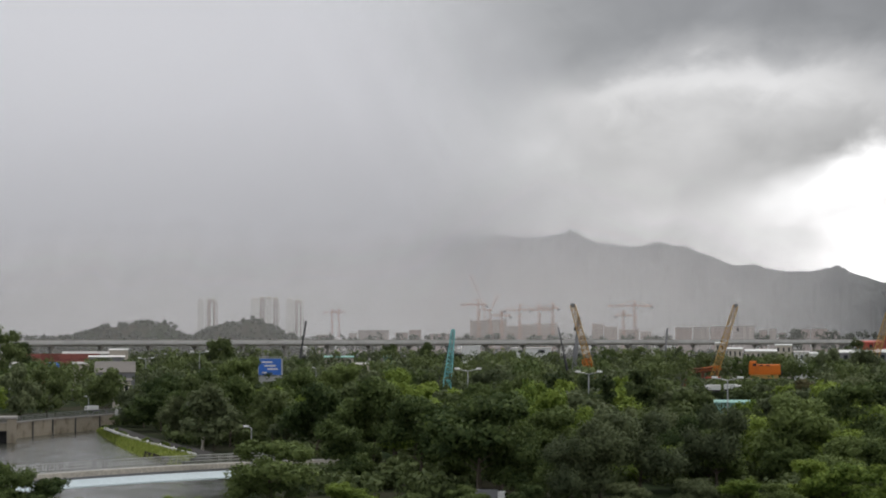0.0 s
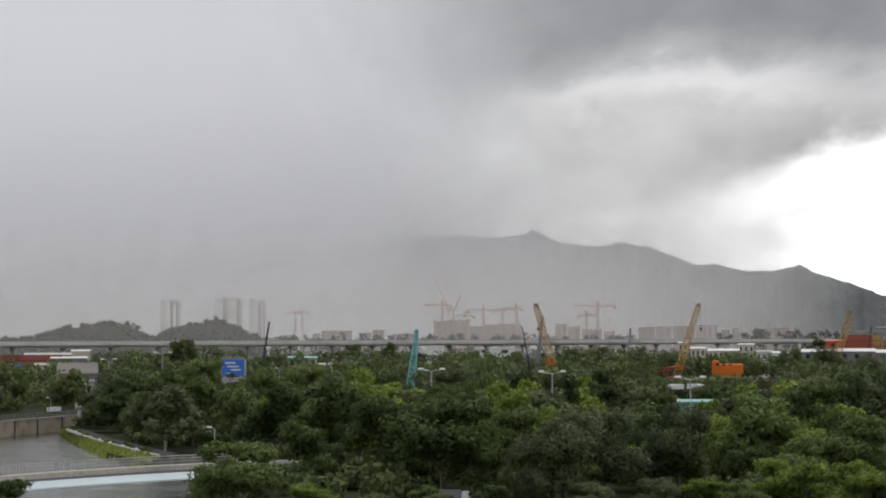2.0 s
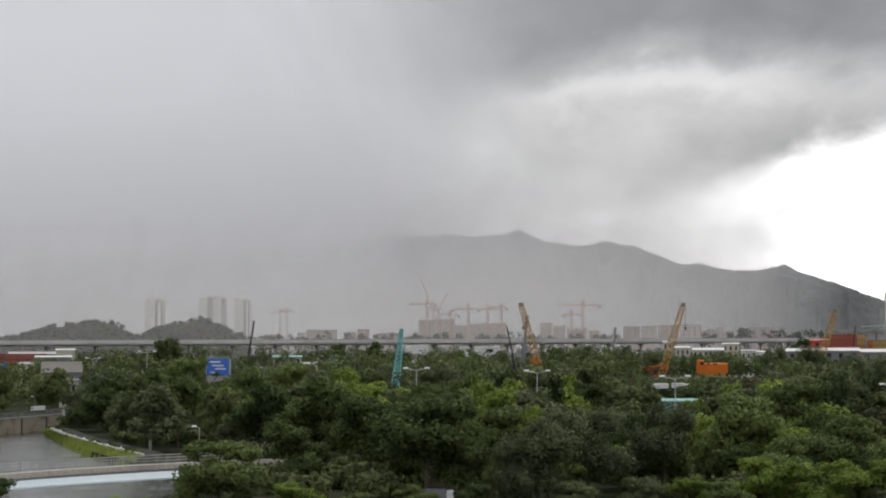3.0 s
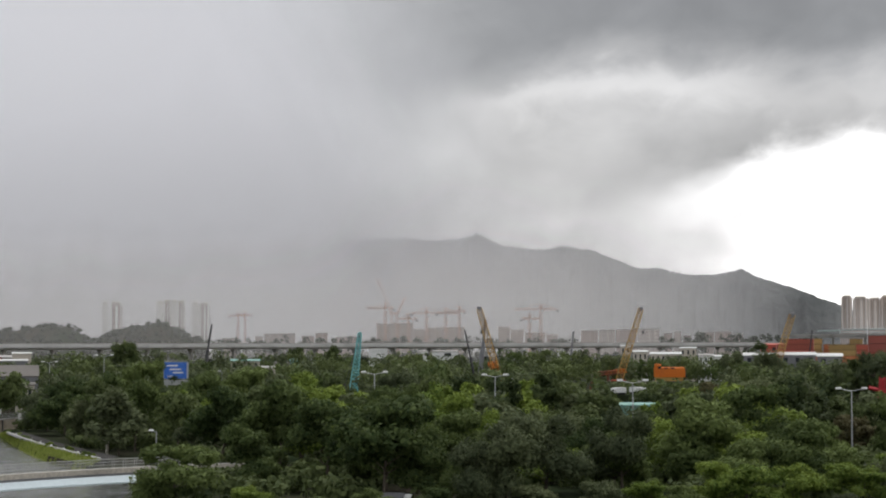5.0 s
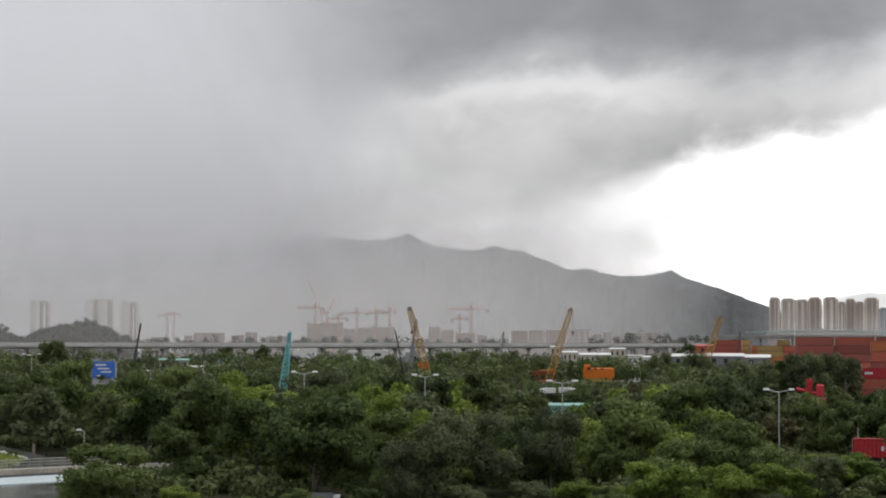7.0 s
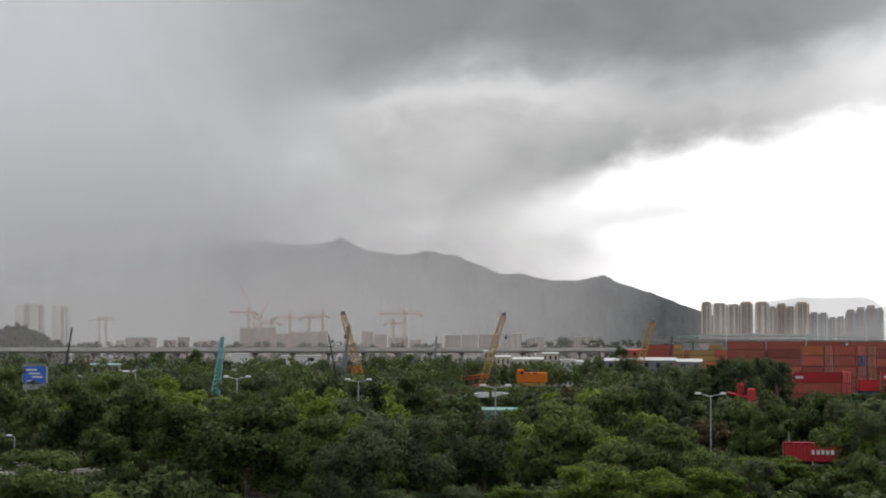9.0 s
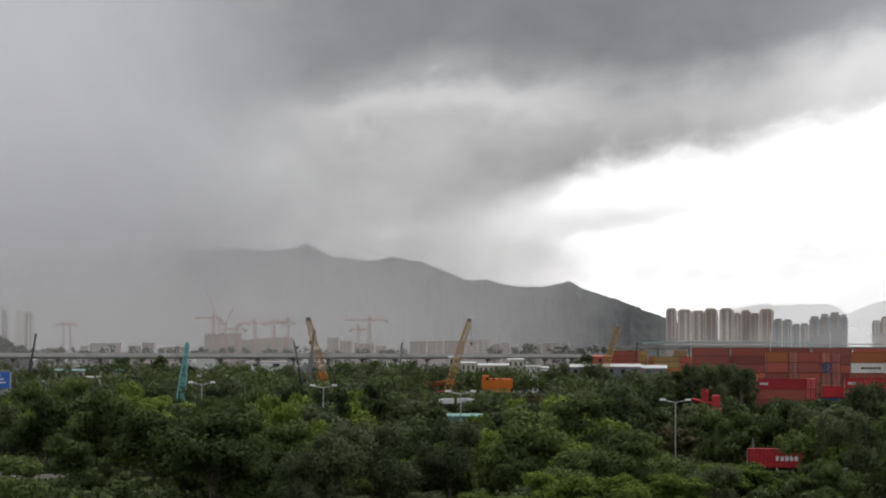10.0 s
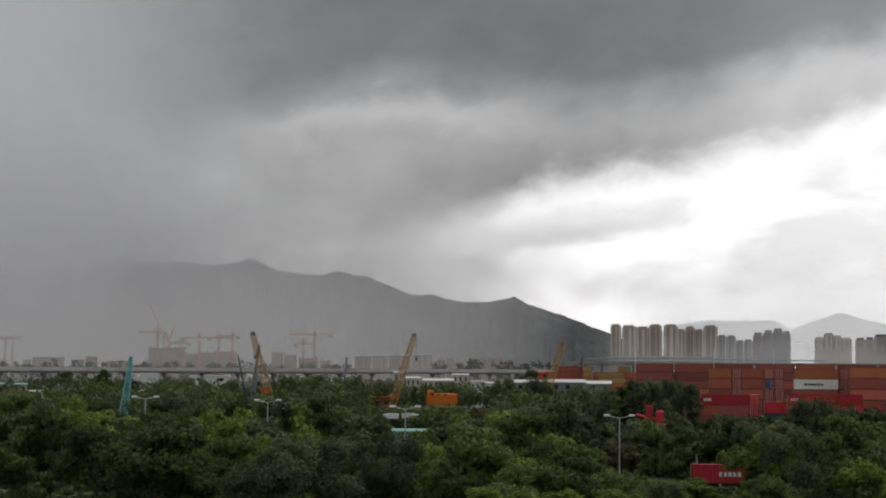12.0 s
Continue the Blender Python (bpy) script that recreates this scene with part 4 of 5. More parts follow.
for i in range(13):
    part("pier", pm, None, station).location = (-110 + i * 28, 0, 0)
for x in (-52, 18, 70):
    part("mast", Geo().beam((x, -5.8, 0), (x, -5.8, 38), 0.4, 0.25, 6), WHITE, station)

# ---- construction site behind the viaduct ----
def shell(u0, u1, v_top, d):
    w, h = (u1 - u0) * wide(d), EYE - (v_top - 598) * d / F
    t = thing("building_shell", "unfinished concrete tower wrapped in brown scaffold netting", "building", "building shells", at=stand((u0 + u1) / 2, d))
    part("wall", Geo().box(-w / 2, w / 2, 0, 16, 0, h), SHELL, t)
    n = max(2, int(w / 8))
    for i in range(n + 1):
        x = -w / 2 + w * i / n
        part("column", Geo().box(x - 0.7, x + 0.7, -1.0, -0.02, 0, h + 1.5), PINKISH, t)
    for z in np.arange(9, h, 9.0):
        part("floor_edge", Geo().box(-w / 2, w / 2, -0.7, -0.03, z, z + 0.6), PINKISH, t)


for u0, u1, v in ((833, 862, 568), (864, 895, 567), (898, 918, 578), (921, 947, 575), (950, 985, 574), (1048, 1066, 574), (1070, 1090, 579), (1095, 1128, 584), (1133, 1150, 588)):
    shell(u0, u1, v, 2100)


def tower_crane(um, v_mast, ul, ur, v_jib, d=2050, luff=None):
    z = EYE - (v_mast - 598) * d / F
    zj = EYE - (v_jib - 598) * d / F
    t = thing("tower_crane", "tall orange lattice tower crane above the building shells", "crane", "tower cranes", at=stand(um, d))
    part("mast", Geo().lattice((0, 0, 0), (0, 0, z), 2.0, bays=16, r=0.22), SITE_CRANE, t)
    part("cab", Geo().slab(0.8, 2.4, -1.2, 1.2, zj - 3, zj - 0.8, 0.2), WHITE, t)
    if luff:
        part("jib", Geo().lattice((0, 0, zj), ((luff[0] - um) * wide(d), 0, EYE - (luff[1] - 598) * d / F), 1.4, 0.8, 12, 0.17), SITE_CRANE, t)
        part("counter_jib", Geo().lattice((0, 0, zj), (-8, 0, zj + 1), 1.5, bays=4, r=0.28), SITE_CRANE, t)
        return
    xl, xr = (ul - um) * wide(d), (ur - um) * wide(d)
    part("jib", Geo().lattice((xl, 0, zj), (xr, 0, zj), 1.5, bays=18, r=0.2), SITE_CRANE, t)
    part("peak", Geo().lattice((0, 0, zj), (0, 0, zj + 6), 1.6, 0.4, 4, 0.22), SITE_CRANE, t)
    far = xl if abs(xl) > abs(xr) else xr
    back = xr if far == xl else xl
    part("tie", Geo().beam((0, 0, zj + 6), (far * 0.7, 0, zj + 0.8), 0.15, sides=4).beam((0, 0, zj + 6), (back * 0.85, 0, zj + 0.8), 0.15, sides=4), SITE_CRANE, t)
    part("counterweight", Geo().box(back - 1.5, back + 1.5, -1, 1, zj - 3, zj - 0.8), GREY, t)


for row in ((847, 536, 815, 862, 540), (888, 553, 872, 903, 559), (920, 545, 893, 957, 549), (954, 552, 938, 975, 549), (978, 541, 950, 988, 546),
            (1122, 537, 1076, 1152, 542), (1102, 553, 1088, 1119, 559)):
    tower_crane(*row)
tower_crane(868, 548, 0, 0, 550, luff=(882, 521))
tower_crane(858, 545, 0, 0, 546, 2345, luff=(832, 488))
tower_crane(588, 552, 572, 606, 554, 2700)
tower_crane(600, 550, 584, 612, 552, 2700)

# ---- low blocks behind the viaduct ----
def low_block(u0, u1, v_top, d, mt, label, roof=None, deep=14, storeys=4):
    w, h = (u1 - u0) * wide(d), EYE - (v_top - 598) * d / F
    t = thing("low_building", label, "building", at=stand((u0 + u1) / 2, d))
    part("wall", Geo().box(-w / 2, w / 2, 0, deep, 0, h), mt, t)
    part("roof", Geo().slab(-w / 2 - 0.4, w / 2 + 0.4, -0.4, deep + 0.4, h, h + 0.6, 0.15), roof or ROOF_GREY, t)
    fl = h / storeys
    n = max(2, int(w / 5))
    pane = Geo().box(-1.1, 1.1, -0.06, 0.2, -0.8, 0.8).mesh("window", GLASS_DARK)
    if d < 1000:
        for s in range(storeys):
            for i in range(n):
                p = part("window", pane, None, t)
                p.location = (-w / 2 + w * (i + 0.5) / n, 0, fl * (s + 0.6))
    return t


# haze put into the colour: window tones drawn close to the wall's
SLAB_WHITE = facade("white_housing", (0.58, 0.51, 0.47), (0.46, 0.40, 0.37), 3.2, 5.0)
SLAB_PINK = facade("pale_pink_housing", (0.50, 0.41, 0.37), (0.40, 0.33, 0.30), 3.2, 4.0)
for u0, u1, v, mt in ((1193, 1222, 581, SLAB_PINK), (1224, 1252, 580, SLAB_WHITE), (1254, 1290, 579, SLAB_PINK), (1292, 1330, 578, SLAB_WHITE), (1338, 1352, 586, SLAB_PINK), (1355, 1368, 583, SLAB_WHITE),
                      (1372, 1384, 590, SLAB_PINK), (1408, 1425, 584, SLAB_PINK), (1427, 1455, 583, SLAB_PINK), (1456, 1475, 588, SLAB_WHITE)):
    low_block(u0, u1, v, 1800, mt, "long pale housing slab with rows of windows", storeys=5)
for u0, u1, v, mt in ((618, 632, 591, SLAB_WHITE), (634, 688, 586, SLAB_WHITE), (560, 585, 594, SLAB_PINK), (700, 722, 590, SLAB_PINK), (724, 745, 585, SLAB_PINK), (760, 800, 592, SLAB_PINK), (100, 120, 596, SLAB_PINK)):
    low_block(u0, u1, v, 1760, mt, "low grey-white works building in haze", storeys=3)
wood("far_tree_belt", [(u, 1700 + 30 * math.sin(u), EYE - (v - 598) * 1700 / F, 16) for u, v in
     [(1388, 588), (1396, 584), (1404, 584), (1412, 588), (1340, 593), (1345, 592), (1380, 594), (1445, 590), (1452, 587), (1462, 586), (1472, 586), (1482, 587), (1492, 588), (1502, 590), (1512, 588), (1525, 590), (1540, 590), (1560, 592), (1580, 592), (1600, 592)] +
     [(u, 594 + 3 * math.sin(u * 0.7)) for u in range(540, 1190, 14)] + [(u, 595 + 2 * math.sin(u * 0.5)) for u in range(-100, 130, 12)]],
     LEAF_FAR, "dark belt of far trees in haze", 31, 1.1)
wood("far_tree_belt", [(u + tree_rng.uniform(-4, 4), tree_rng.uniform(1330, 1450), tree_rng.uniform(6, 11), 15) for u in range(540, 1680, 9)], LEAF_FAR, "dark belt of far trees in haze", 32, 1.0)


# ---- sheds and yards in front of the viaduct ----
def shed(u0, u1, v_eave, d, wall, roof, label, deep=12, pitch=1.0, openings=3):
    w, h = (u1 - u0) * wide(d), EYE - (v_eave - 598) * d / F
    t = thing("shed", label, "shed", at=stand((u0 + u1) / 2, d))
    part("wall", Geo().box(-w / 2, w / 2, 0, deep, 0, h - pitch), wall, t)
    r = Geo()
    r.face((-w / 2 - .3, -.4, h - pitch), (w / 2 + .3, -.4, h - pitch), (w / 2 + .3, deep / 2, h), (-w / 2 - .3, deep / 2, h))
    r.face((-w / 2 - .3, deep / 2, h), (w / 2 + .3, deep / 2, h), (w / 2 + .3, deep + .4, h - pitch), (-w / 2 - .3, deep + .4, h - pitch))
    r.face((-w / 2 - .3, -.4, h - pitch - .25), (-w / 2 - .3, -.4, h - pitch), (w / 2 + .3, -.4, h - pitch), (w / 2 + .3, -.4, h - pitch - .25))
    r.face((-w / 2, 0, h - pitch), (-w / 2, deep, h - pitch), (-w / 2, deep / 2, h))
    r.face((w / 2, 0, h - pitch), (w / 2, deep / 2, h), (w / 2, deep, h - pitch))
    part("roof", r, roof, t)
    for i in range(openings):
        x = -w / 2 + w * (i + 0.5) / openings
        part("window", Geo().box(x - w / openings * 0.17, x + w / openings * 0.17, -0.05, 0.2, max(0.5, h - pitch - 3.2), h - pitch - 1.2), GLASS_DARK, t)
    return t


SHEDS = [
    (1262, 1279, 606, 980, PLASTER, ROOF_WHITE, "small cream plastered block", 10, 0.4, 2), (1284, 1309, 615, 900, PLASTER, ROOF_WHITE, "cream works building with a flat roof", 12, 0.6, 3),
    (1314, 1368, 618, 930, PLASTER, ROOF_WHITE, "long shed with a white roof", 14, 0.9, 6), (1366, 1394, 609, 960, PLASTER, ROOF_WHITE, "cream plastered house above the sheds", 12, 0.5, 3),
    (1398, 1424, 621, 900, WHITE, ROOF_GREY, "white workshop with dark openings", 10, 0.6, 3), (1425, 1455, 623, 880, WHITE, ROOF_WHITE, "white workshop with dark openings", 10, 0.6, 4),
    (1476, 1535, 619, 900, GREY, ROOF_WHITE, "long low shed with a bright white roof", 12, 1.2, 3), (1538, 1600, 618, 860, GREY, ROOF_WHITE, "long low shed with a bright white roof", 12, 1.2, 3),
    (1602, 1645, 620, 830, GREY, ROOF_WHITE, "long low shed with a bright white roof", 12, 1.2, 2), (1648, 1700, 616, 900, GREY, ROOF_WHITE, "low shed with a white roof", 12, 0.8, 5),
    (1505, 1552, 603, 1050, ROOF_RED, ROOF_RED, "shed of red sheet metal", 14, 0.8, 3),
    (200, 232, 617, 880, PLASTER, ROOF_WHITE, "low white-roofed house by the viaduct", 10, 0.5, 0), (120, 200, 622, 900, ROOF_GREY, ROOF_GREY, "rust-streaked grey sheet-metal shed", 12, 1.0, 4),
    (165, 226, 629, 800, GREY, ROOF_WHITE, "low shed with flat white roof", 8, 0.5, 0), (176, 244, 640, 640, GREY, ROOF_DULL, "grey open shed with a sloping sheet roof", 22, 3.4, 1),
    (206, 238, 669, 560, PLASTER, ROOF_DULL, "small pale hut beside the road", 6, 0.6, 2), (575, 626, 630, 860, PLASTER, ROOF_TEAL, "low cream house with a green roof edge", 10, 0.6, 4),
    (626, 655, 642, 760, PLASTER, ROOF_GREY, "small cream hut among trees", 8, 0.6, 2), (680, 694, 630, 860, ROOF_TEAL, ROOF_TEAL, "small green roofed hut", 8, 0.6, 1),
    (818, 850, 611, 1330, WHITE, ROOF_WHITE, "white low building behind the piers", 10, 0.6, 0), (905, 975, 615, 1320, WHITE, ROOF_GREY, "white low building behind the piers", 10, 0.6, 2),
    (1262, 1320, 707, 345, ROOF_TEAL, ROOF_TEAL, "teal-green painted hut with a flat roof", 5, 0.35, 0),
    (30, 60, 640, 720, WHITE, ROOF_GREY, "pale hut among trees", 8, 0.6, 2), (138, 165, 640, 700, PLASTER, ROOF_GREY, "cream hut among trees", 8, 0.6, 2),
]
for row in SHEDS:
    shed(*row)
tarp = thing("blue_tarpaulin_stall", "low stall covered with blue tarpaulin", "stall", at=stand(104, 700))
part("cover", Geo().slab(-2.2, 2.2, 0, 4, 9.6, 11.2, 0.7), BLUE, tarp)
part("frame", Geo().beam((-2.6, 0.2, 0), (-2.6, 0.2, 9.7), 0.1).beam((2.6, 0.2, 0), (2.6, 0.2, 9.7), 0.1).beam((-2.6, 3.8, 0), (-2.6, 3.8, 9.7), 0.1).beam((2.6, 3.8, 0), (2.6, 3.8, 9.7), 0.1), GREY, tarp)


# ---- shipping containers ----
def container_kit(colour, length, h=2.59):
    """Meshes of a container along x: ribbed body, posts, doors with bars."""
    w, L = 2.44, length
    body = Geo()
    n = int(L / 0.56)
    for side in (-1, 1):
        for i in range(n):
            x0, x1 = -L / 2 + 0.15 + (L - 0.3) * i / n, -L / 2 + 0.15 + (L - 0.3) * (i + 1) / n
            y0, y1 = side * (w / 2 - 0.05), side * (w / 2 - 0.16)
            a, b = x0 + (x1 - x0) * 0.4, x0 + (x1 - x0) * 0.6
            for (p, yp), (q, yq) in (((x0, y0), (a, y0)), ((a, y0), (b, y1)), ((b, y1), (x1 - (b - a), y1)), ((x1 - (b - a), y1), (x1, y0))):
                body.face((p, yp, 0.15), (q, yq, 0.15), (q, yq, h - 0.12), (p, yp, h - 0.12))
    body.box(-L / 2 + 0.1, L / 2 - 0.1, -w / 2 + 0.06, w / 2 - 0.06, h - 0.16, h - 0.03)
    body.box(-L / 2 + 0.1, L / 2 - 0.1, -w / 2 + 0.06, w / 2 - 0.06, 0.1, 0.2)
    frame_geo = Geo()
    for sx in (-1, 1):
        for sy in (-1, 1):
            x, y = sx * (L / 2 - 0.09), sy * (w / 2 - 0.09)
            frame_geo.box(x - 0.09, x + 0.09, y - 0.09, y + 0.09, 0.0, h)
        frame_geo.box(sx * (L / 2 - 0.09) - 0.07, sx * (L / 2 - 0.09) + 0.07, -w / 2, w / 2, h - 0.14, h - 0.01)
        frame_geo.box(sx * (L / 2 - 0.09) - 0.07, sx * (L / 2 - 0.09) + 0.07, -w / 2, w / 2, 0.01, 0.16)
    for sy in (-1, 1):
        frame_geo.box(-L / 2, L / 2, sy * (w / 2 - 0.05) - 0.05, sy * (w / 2 - 0.05) + 0.05, h - 0.12, h - 0.012)
        frame_geo.box(-L / 2, L / 2, sy * (w / 2 - 0.05) - 0.05, sy * (w / 2 - 0.05) + 0.05, 0.012, 0.17)
    doors = [Geo().box(-L / 2 - 0.02, -L / 2 + 0.05, y0, y0 + 1.1, 0.17, h - 0.15).mesh("door", BOX[colour]) for y0 in (-1.12, 0.02)]
    end = Geo().box(L / 2 - 0.1, L / 2 - 0.05, -w / 2 + 0.1, w / 2 - 0.1, 0.15, h - 0.12)
    bars = Geo()
    for y in (-0.85, -0.35, 0.35, 0.85):
        bars.beam((-L / 2 - 0.08, y, 0.1), (-L / 2 - 0.08, y, h - 0.08), 0.055, sides=6)
    return body.mesh("body", BOX[colour]), frame_geo.mesh("corner_frame", BOX_FRAME[colour]), doors, end.mesh("end_wall", BOX[colour]), bars.mesh("lock_bar", LOCK)


LOCK = surface("faded_lock_steel", (0.62, 0.44, 0.38), 0.5, 0.2, scale=1.0, dirt=0.3)
KITS = {}
yard_rng = random.Random(17)
NAMES = {"rust_red": "rust-red", "brown_red": "dark brown-red", "bright_red": "bright red", "dull_orange": "faded orange", "blue": "dark blue", "white": "off-white", "yellow": "faded yellow", "faded_red": "faded pinkish-red"}


def container(colour, m, length=12.19, marks=False, group="container yard", h=2.59):
    key = (colour, length, h)
    if key not in KITS:
        KITS[key] = container_kit(*key)
    body, fr, doors, end, bars = KITS[key]
    t = thing("shipping_container", NAMES[colour] + " ribbed steel shipping container in a stack", "container", group, at=m)
    part("body", body, None, t), part("corner_frame", fr, None, t), part("end_wall", end, None, t)
    for dr in doors:
        part("door", dr, None, t)
    part("lock_bar", bars, None, t, "thin faded steel lock bars")
    if marks:
        for y in (-1.23, 1.23):
            w = Geo()
            for x0, x1 in marks:
                w.box(x0, x1, y - 0.015, y + 0.015, 1.1, 1.7)
            part("marking", w, BLACK if colour == "white" else WHITE, t, "plain block of painted lettering")
    return t


def stack(u, d, turn, levels, colours, length=12.19, marks=None, h=2.59):
    """A column of containers from the ground up."""
    made = []
    for i in range(levels):
        c = colours[i % len(colours)] if i < len(colours) else colours[-1]
        m = stand(u + yard_rng.uniform(-0.8, 0.8), d, i * (h + 0.012), turn + yard_rng.uniform(-0.7, 0.7))
        made.append(container(c, m, length, (marks or {}).get(i, False), h=h))
    return made


R, B_, O, X, BL, WH, YE = "rust_red", "brown_red", "dull_orange", "bright_red", "blue", "white", "yellow"
WORDS = ((-3.2, -2.5), (-2.3, -1.9), (-1.7, -1.1), (-0.9, -0.3), (-0.1, 0.5), (0.7, 1.2), (1.4, 2.0))
SHORT = ((-5.4, -5.0), (-4.9, -4.5), (-4.4, -4.0), (-3.9, -3.5))
# the high stacks: short boxes side on, and long ones end on with their doors to the eye
stack(1836, 546, 0, 7, (R, B_, R, R, B_, R, O), 6.06, h=2.89)
stack(1863.5, 551, 90, 7, (B_, R, B_, R, B_, B_, R), h=2.89)
stack(1891, 546, 0, 7, (B_, R, B_, B_, R, B_, R), 6.06, h=2.89)
stack(1920, 551, 90, 7, (R, B_, R, R, B_, BL, R), h=2.89)
stack(1937.5, 551, 90, 7, (B_, R, B_, R, R, B_, B_), h=2.89)
stack(2000, 546, 0, 7, (B_, R, B_, R, B_, WH, O), marks={5: WORDS}, h=2.89)
stack(2001, 549, 0, 7, (B_, R, B_, R, B_, R, R), h=2.89)
stack(2047, 552, 90, 7, (R, B_, R, R, B_, B_, R), h=2.89)
stack(2096, 538, -3, 7, (B_, R, R, B_, R, B_, O), h=2.95)
stack(2178, 538, -3, 7, (R, R, B_, R, B_, R, R), h=2.95)
# the stacks behind
for i, u in enumerate((1722, 1790, 1860, 1930, 2000, 2070, 2140)):
    stack(u, 640, -8, 8, ((B_, R, B_, R, B_, R, B_, B_), (R, B_, R, B_, R, B_, B_, R), (B_, B_, R, R, B_, R, B_, B_))[i % 3], h=2.69)
# the lower row in front
stack(1843, 500, 2, 5, (R, B_, B_, R, X), marks={4: SHORT}, h=2.69)
stack(1894, 505, 90, 5, (R, B_, B_, X, X), h=2.69)
stack(1933, 503, 0, 4, (R, B_, BL, X), 6.06, h=2.89)
stack(1993, 500, 1, 5, (R, B_, B_, R, X), marks={4: SHORT}, h=2.75)
stack(2058, 500, -2, 5, (R, B_, R, B_, X), 6.06, h=2.75)
stack(2110, 490, 2, 4, (R, B_, R, X), h=2.75)
# far yard: orange, yellow and red boxes beyond the white sheds
for i, (u, v, c) in enumerate(((1574, 586, R), (1600, 588, YE), (1624, 590, O), (1646, 590, YE), (1563, 592, O), (1668, 588, YE), (1690, 594, R), (1545, 594, R))):
    n = max(4, round((EYE - (v - 598) * 900 / F) / 2.6) - 1)
    stack(u, 900 + 12 * (i % 3), -10 + 7 * i % 20, n, (R, B_, O, R, O, c, c, c, c), 6.06 if i % 3 else 12.19)
for i, u in enumerate((76, 106, 138, 160)):
    stack(u, 870, 2, 5, (B_, R, B_, "faded_red", "faded_red"))


# ---- cranes on crawlers ----
def crawler_crane(u, d, u_tip, v_tip, paint, label, w0=2.0, w1=1.4, body_paint=None, foot=3.0, box_boom=False, hook=True):
    t = thing("crawler_crane", label, "crane", "yard cranes", at=stand(u, d))
    x = (u_tip - u) * wide(d)
    tip = Vector((x, 2.0, EYE - (v_tip - 598) * d / F))
    foot_p = Vector((0, 0, foot))
    if box_boom:
        g = Geo()
        mid = foot_p.lerp(tip, 0.5)
        g.beam(foot_p, mid, w0 / 2, w0 / 2, 4).beam(mid, tip, w1 / 2, w1 / 2, 4)
        boom = part("boom", g, paint, t)
    else:
        boom = part("boom", Geo().lattice(foot_p, tip, w0, w1, 16, 0.2, (0, 1, 0)), paint, t)
    part("boom_head", Geo().slab(x - w1 * 0.45, x + w1 * 0.45, 1.2, 2.8, tip.z - w1 * 0.4, tip.z + w1 * 0.45, w1 * 0.15), paint if box_boom or w1 < 1 else GREY, boom)
    if hook:
        part("hook_line", Geo().beam((x + 0.9, 2, tip.z), (x + 0.9, 2, tip.z - 9), 0.07, sides=4).box(x + 0.5, x + 1.3, 1.6, 2.4, tip.z - 10.4, tip.z - 9), BLACK, boom)
    part("cabin", Geo().slab(-3.2, 3.2, -1.6, 5.0, 1.4, 4.0, 0.3), body_paint or paint, t)
    part("counterweight", Geo().slab(2.2 if x < 0 else -4.4, 4.4 if x < 0 else -2.2, -1.5, 4.9, 1.5, 3.6, 0.2), GREY, t)
    for y in (-2.4, 4.6):
        part("track", Geo().slab(-3.6, 3.6, y, y + 1.1, 0.0, 1.35, 0.35), BLACK, t)
    if not box_boom:
        part("backstay", Geo().beam((3.0 if x < 0 else -3.0, 1.6, 4.0), tip, 0.09, sides=4), BLACK, t)


crawler_crane(1048, 800, 1013, 541, YELLOW, "yellow lattice-boom crawler crane with orange base", 2.9, 2.0, ORANGE, 4)
part("boom_root", Geo().lattice((0, 0, 5), (0, 0, 12), 2.5, 2.4, 5, 0.16), ORANGE, bpy.data.objects["crawler_crane"]).matrix_basis = pose(0, -0.3, 0, 0, -14, 0)
crawler_crane(1258, 800, 1298, 542, YELLOW, "yellow lattice-boom crawler crane with a rusty base", 2.8, 1.8, ROOF_RED, 3)
crawler_crane(1525, 860, 1560, 554, YELLOW, "yellow lattice-boom crawler crane behind white sheds", 3.0, 2.4, YELLOW, 3, hook=False)
crawler_crane(789, 560, 802, 585, TEAL, "teal lattice-boom crawler crane among trees", 2.5, 0.9, TEAL, 3, hook=False)
crawler_crane(528, 950, 542, 570, BLACK, "dark telescopic mobile crane with raised boom", 1.4, 0.9, GREY, 3, True, False)
crawler_crane(1007, 760, 988, 580, BLACK, "black telescopic mobile crane with raised boom", 1.0, 0.6, GREY, 3, True, False)
crawler_crane(1172, 900, 1179, 583, GREY, "grey telescopic mobile crane with raised boom", 1.3, 0.9, GREY, 3, True, False)
crawler_crane(1584, 880, 1594, 581, BLACK, "black telescopic mobile crane with raised boom", 1.0, 0.6, GREY, 3, True, False)
crawler_crane(1014, 900, 1024, 562, GREY, "grey piling rig with a dark mast", 2.2, 1.4, GREY, 3, True, True)

# orange piling machine and the pale lorry by it
rig = thing("orange_excavator", "large bright orange tracked excavator body", "excavator", at=stand(1347, 790))
part("engine_house", Geo().slab(-6.2, 6.4, 0, 4, 5.2, 9.3, 0.4), ORANGE, rig)
part("cab", Geo().slab(-6.0, -3.2, -0.4, 2.2, 8.2, 10.6, 0.3), ORANGE, rig)
for i in range(3):
    part("window", Geo().box(-4.6 + i * 2.6, -3.2 + i * 2.6, -0.45 if i == 0 else -0.06, 0.1, 8.6, 9.6 if i == 0 else 9.1), GLASS_DARK, rig)
part("radiator_grille", Geo().slab(6.5, 7.2, 0.2, 3.8, 5.4, 8.8, 0.2), BLACK, rig)
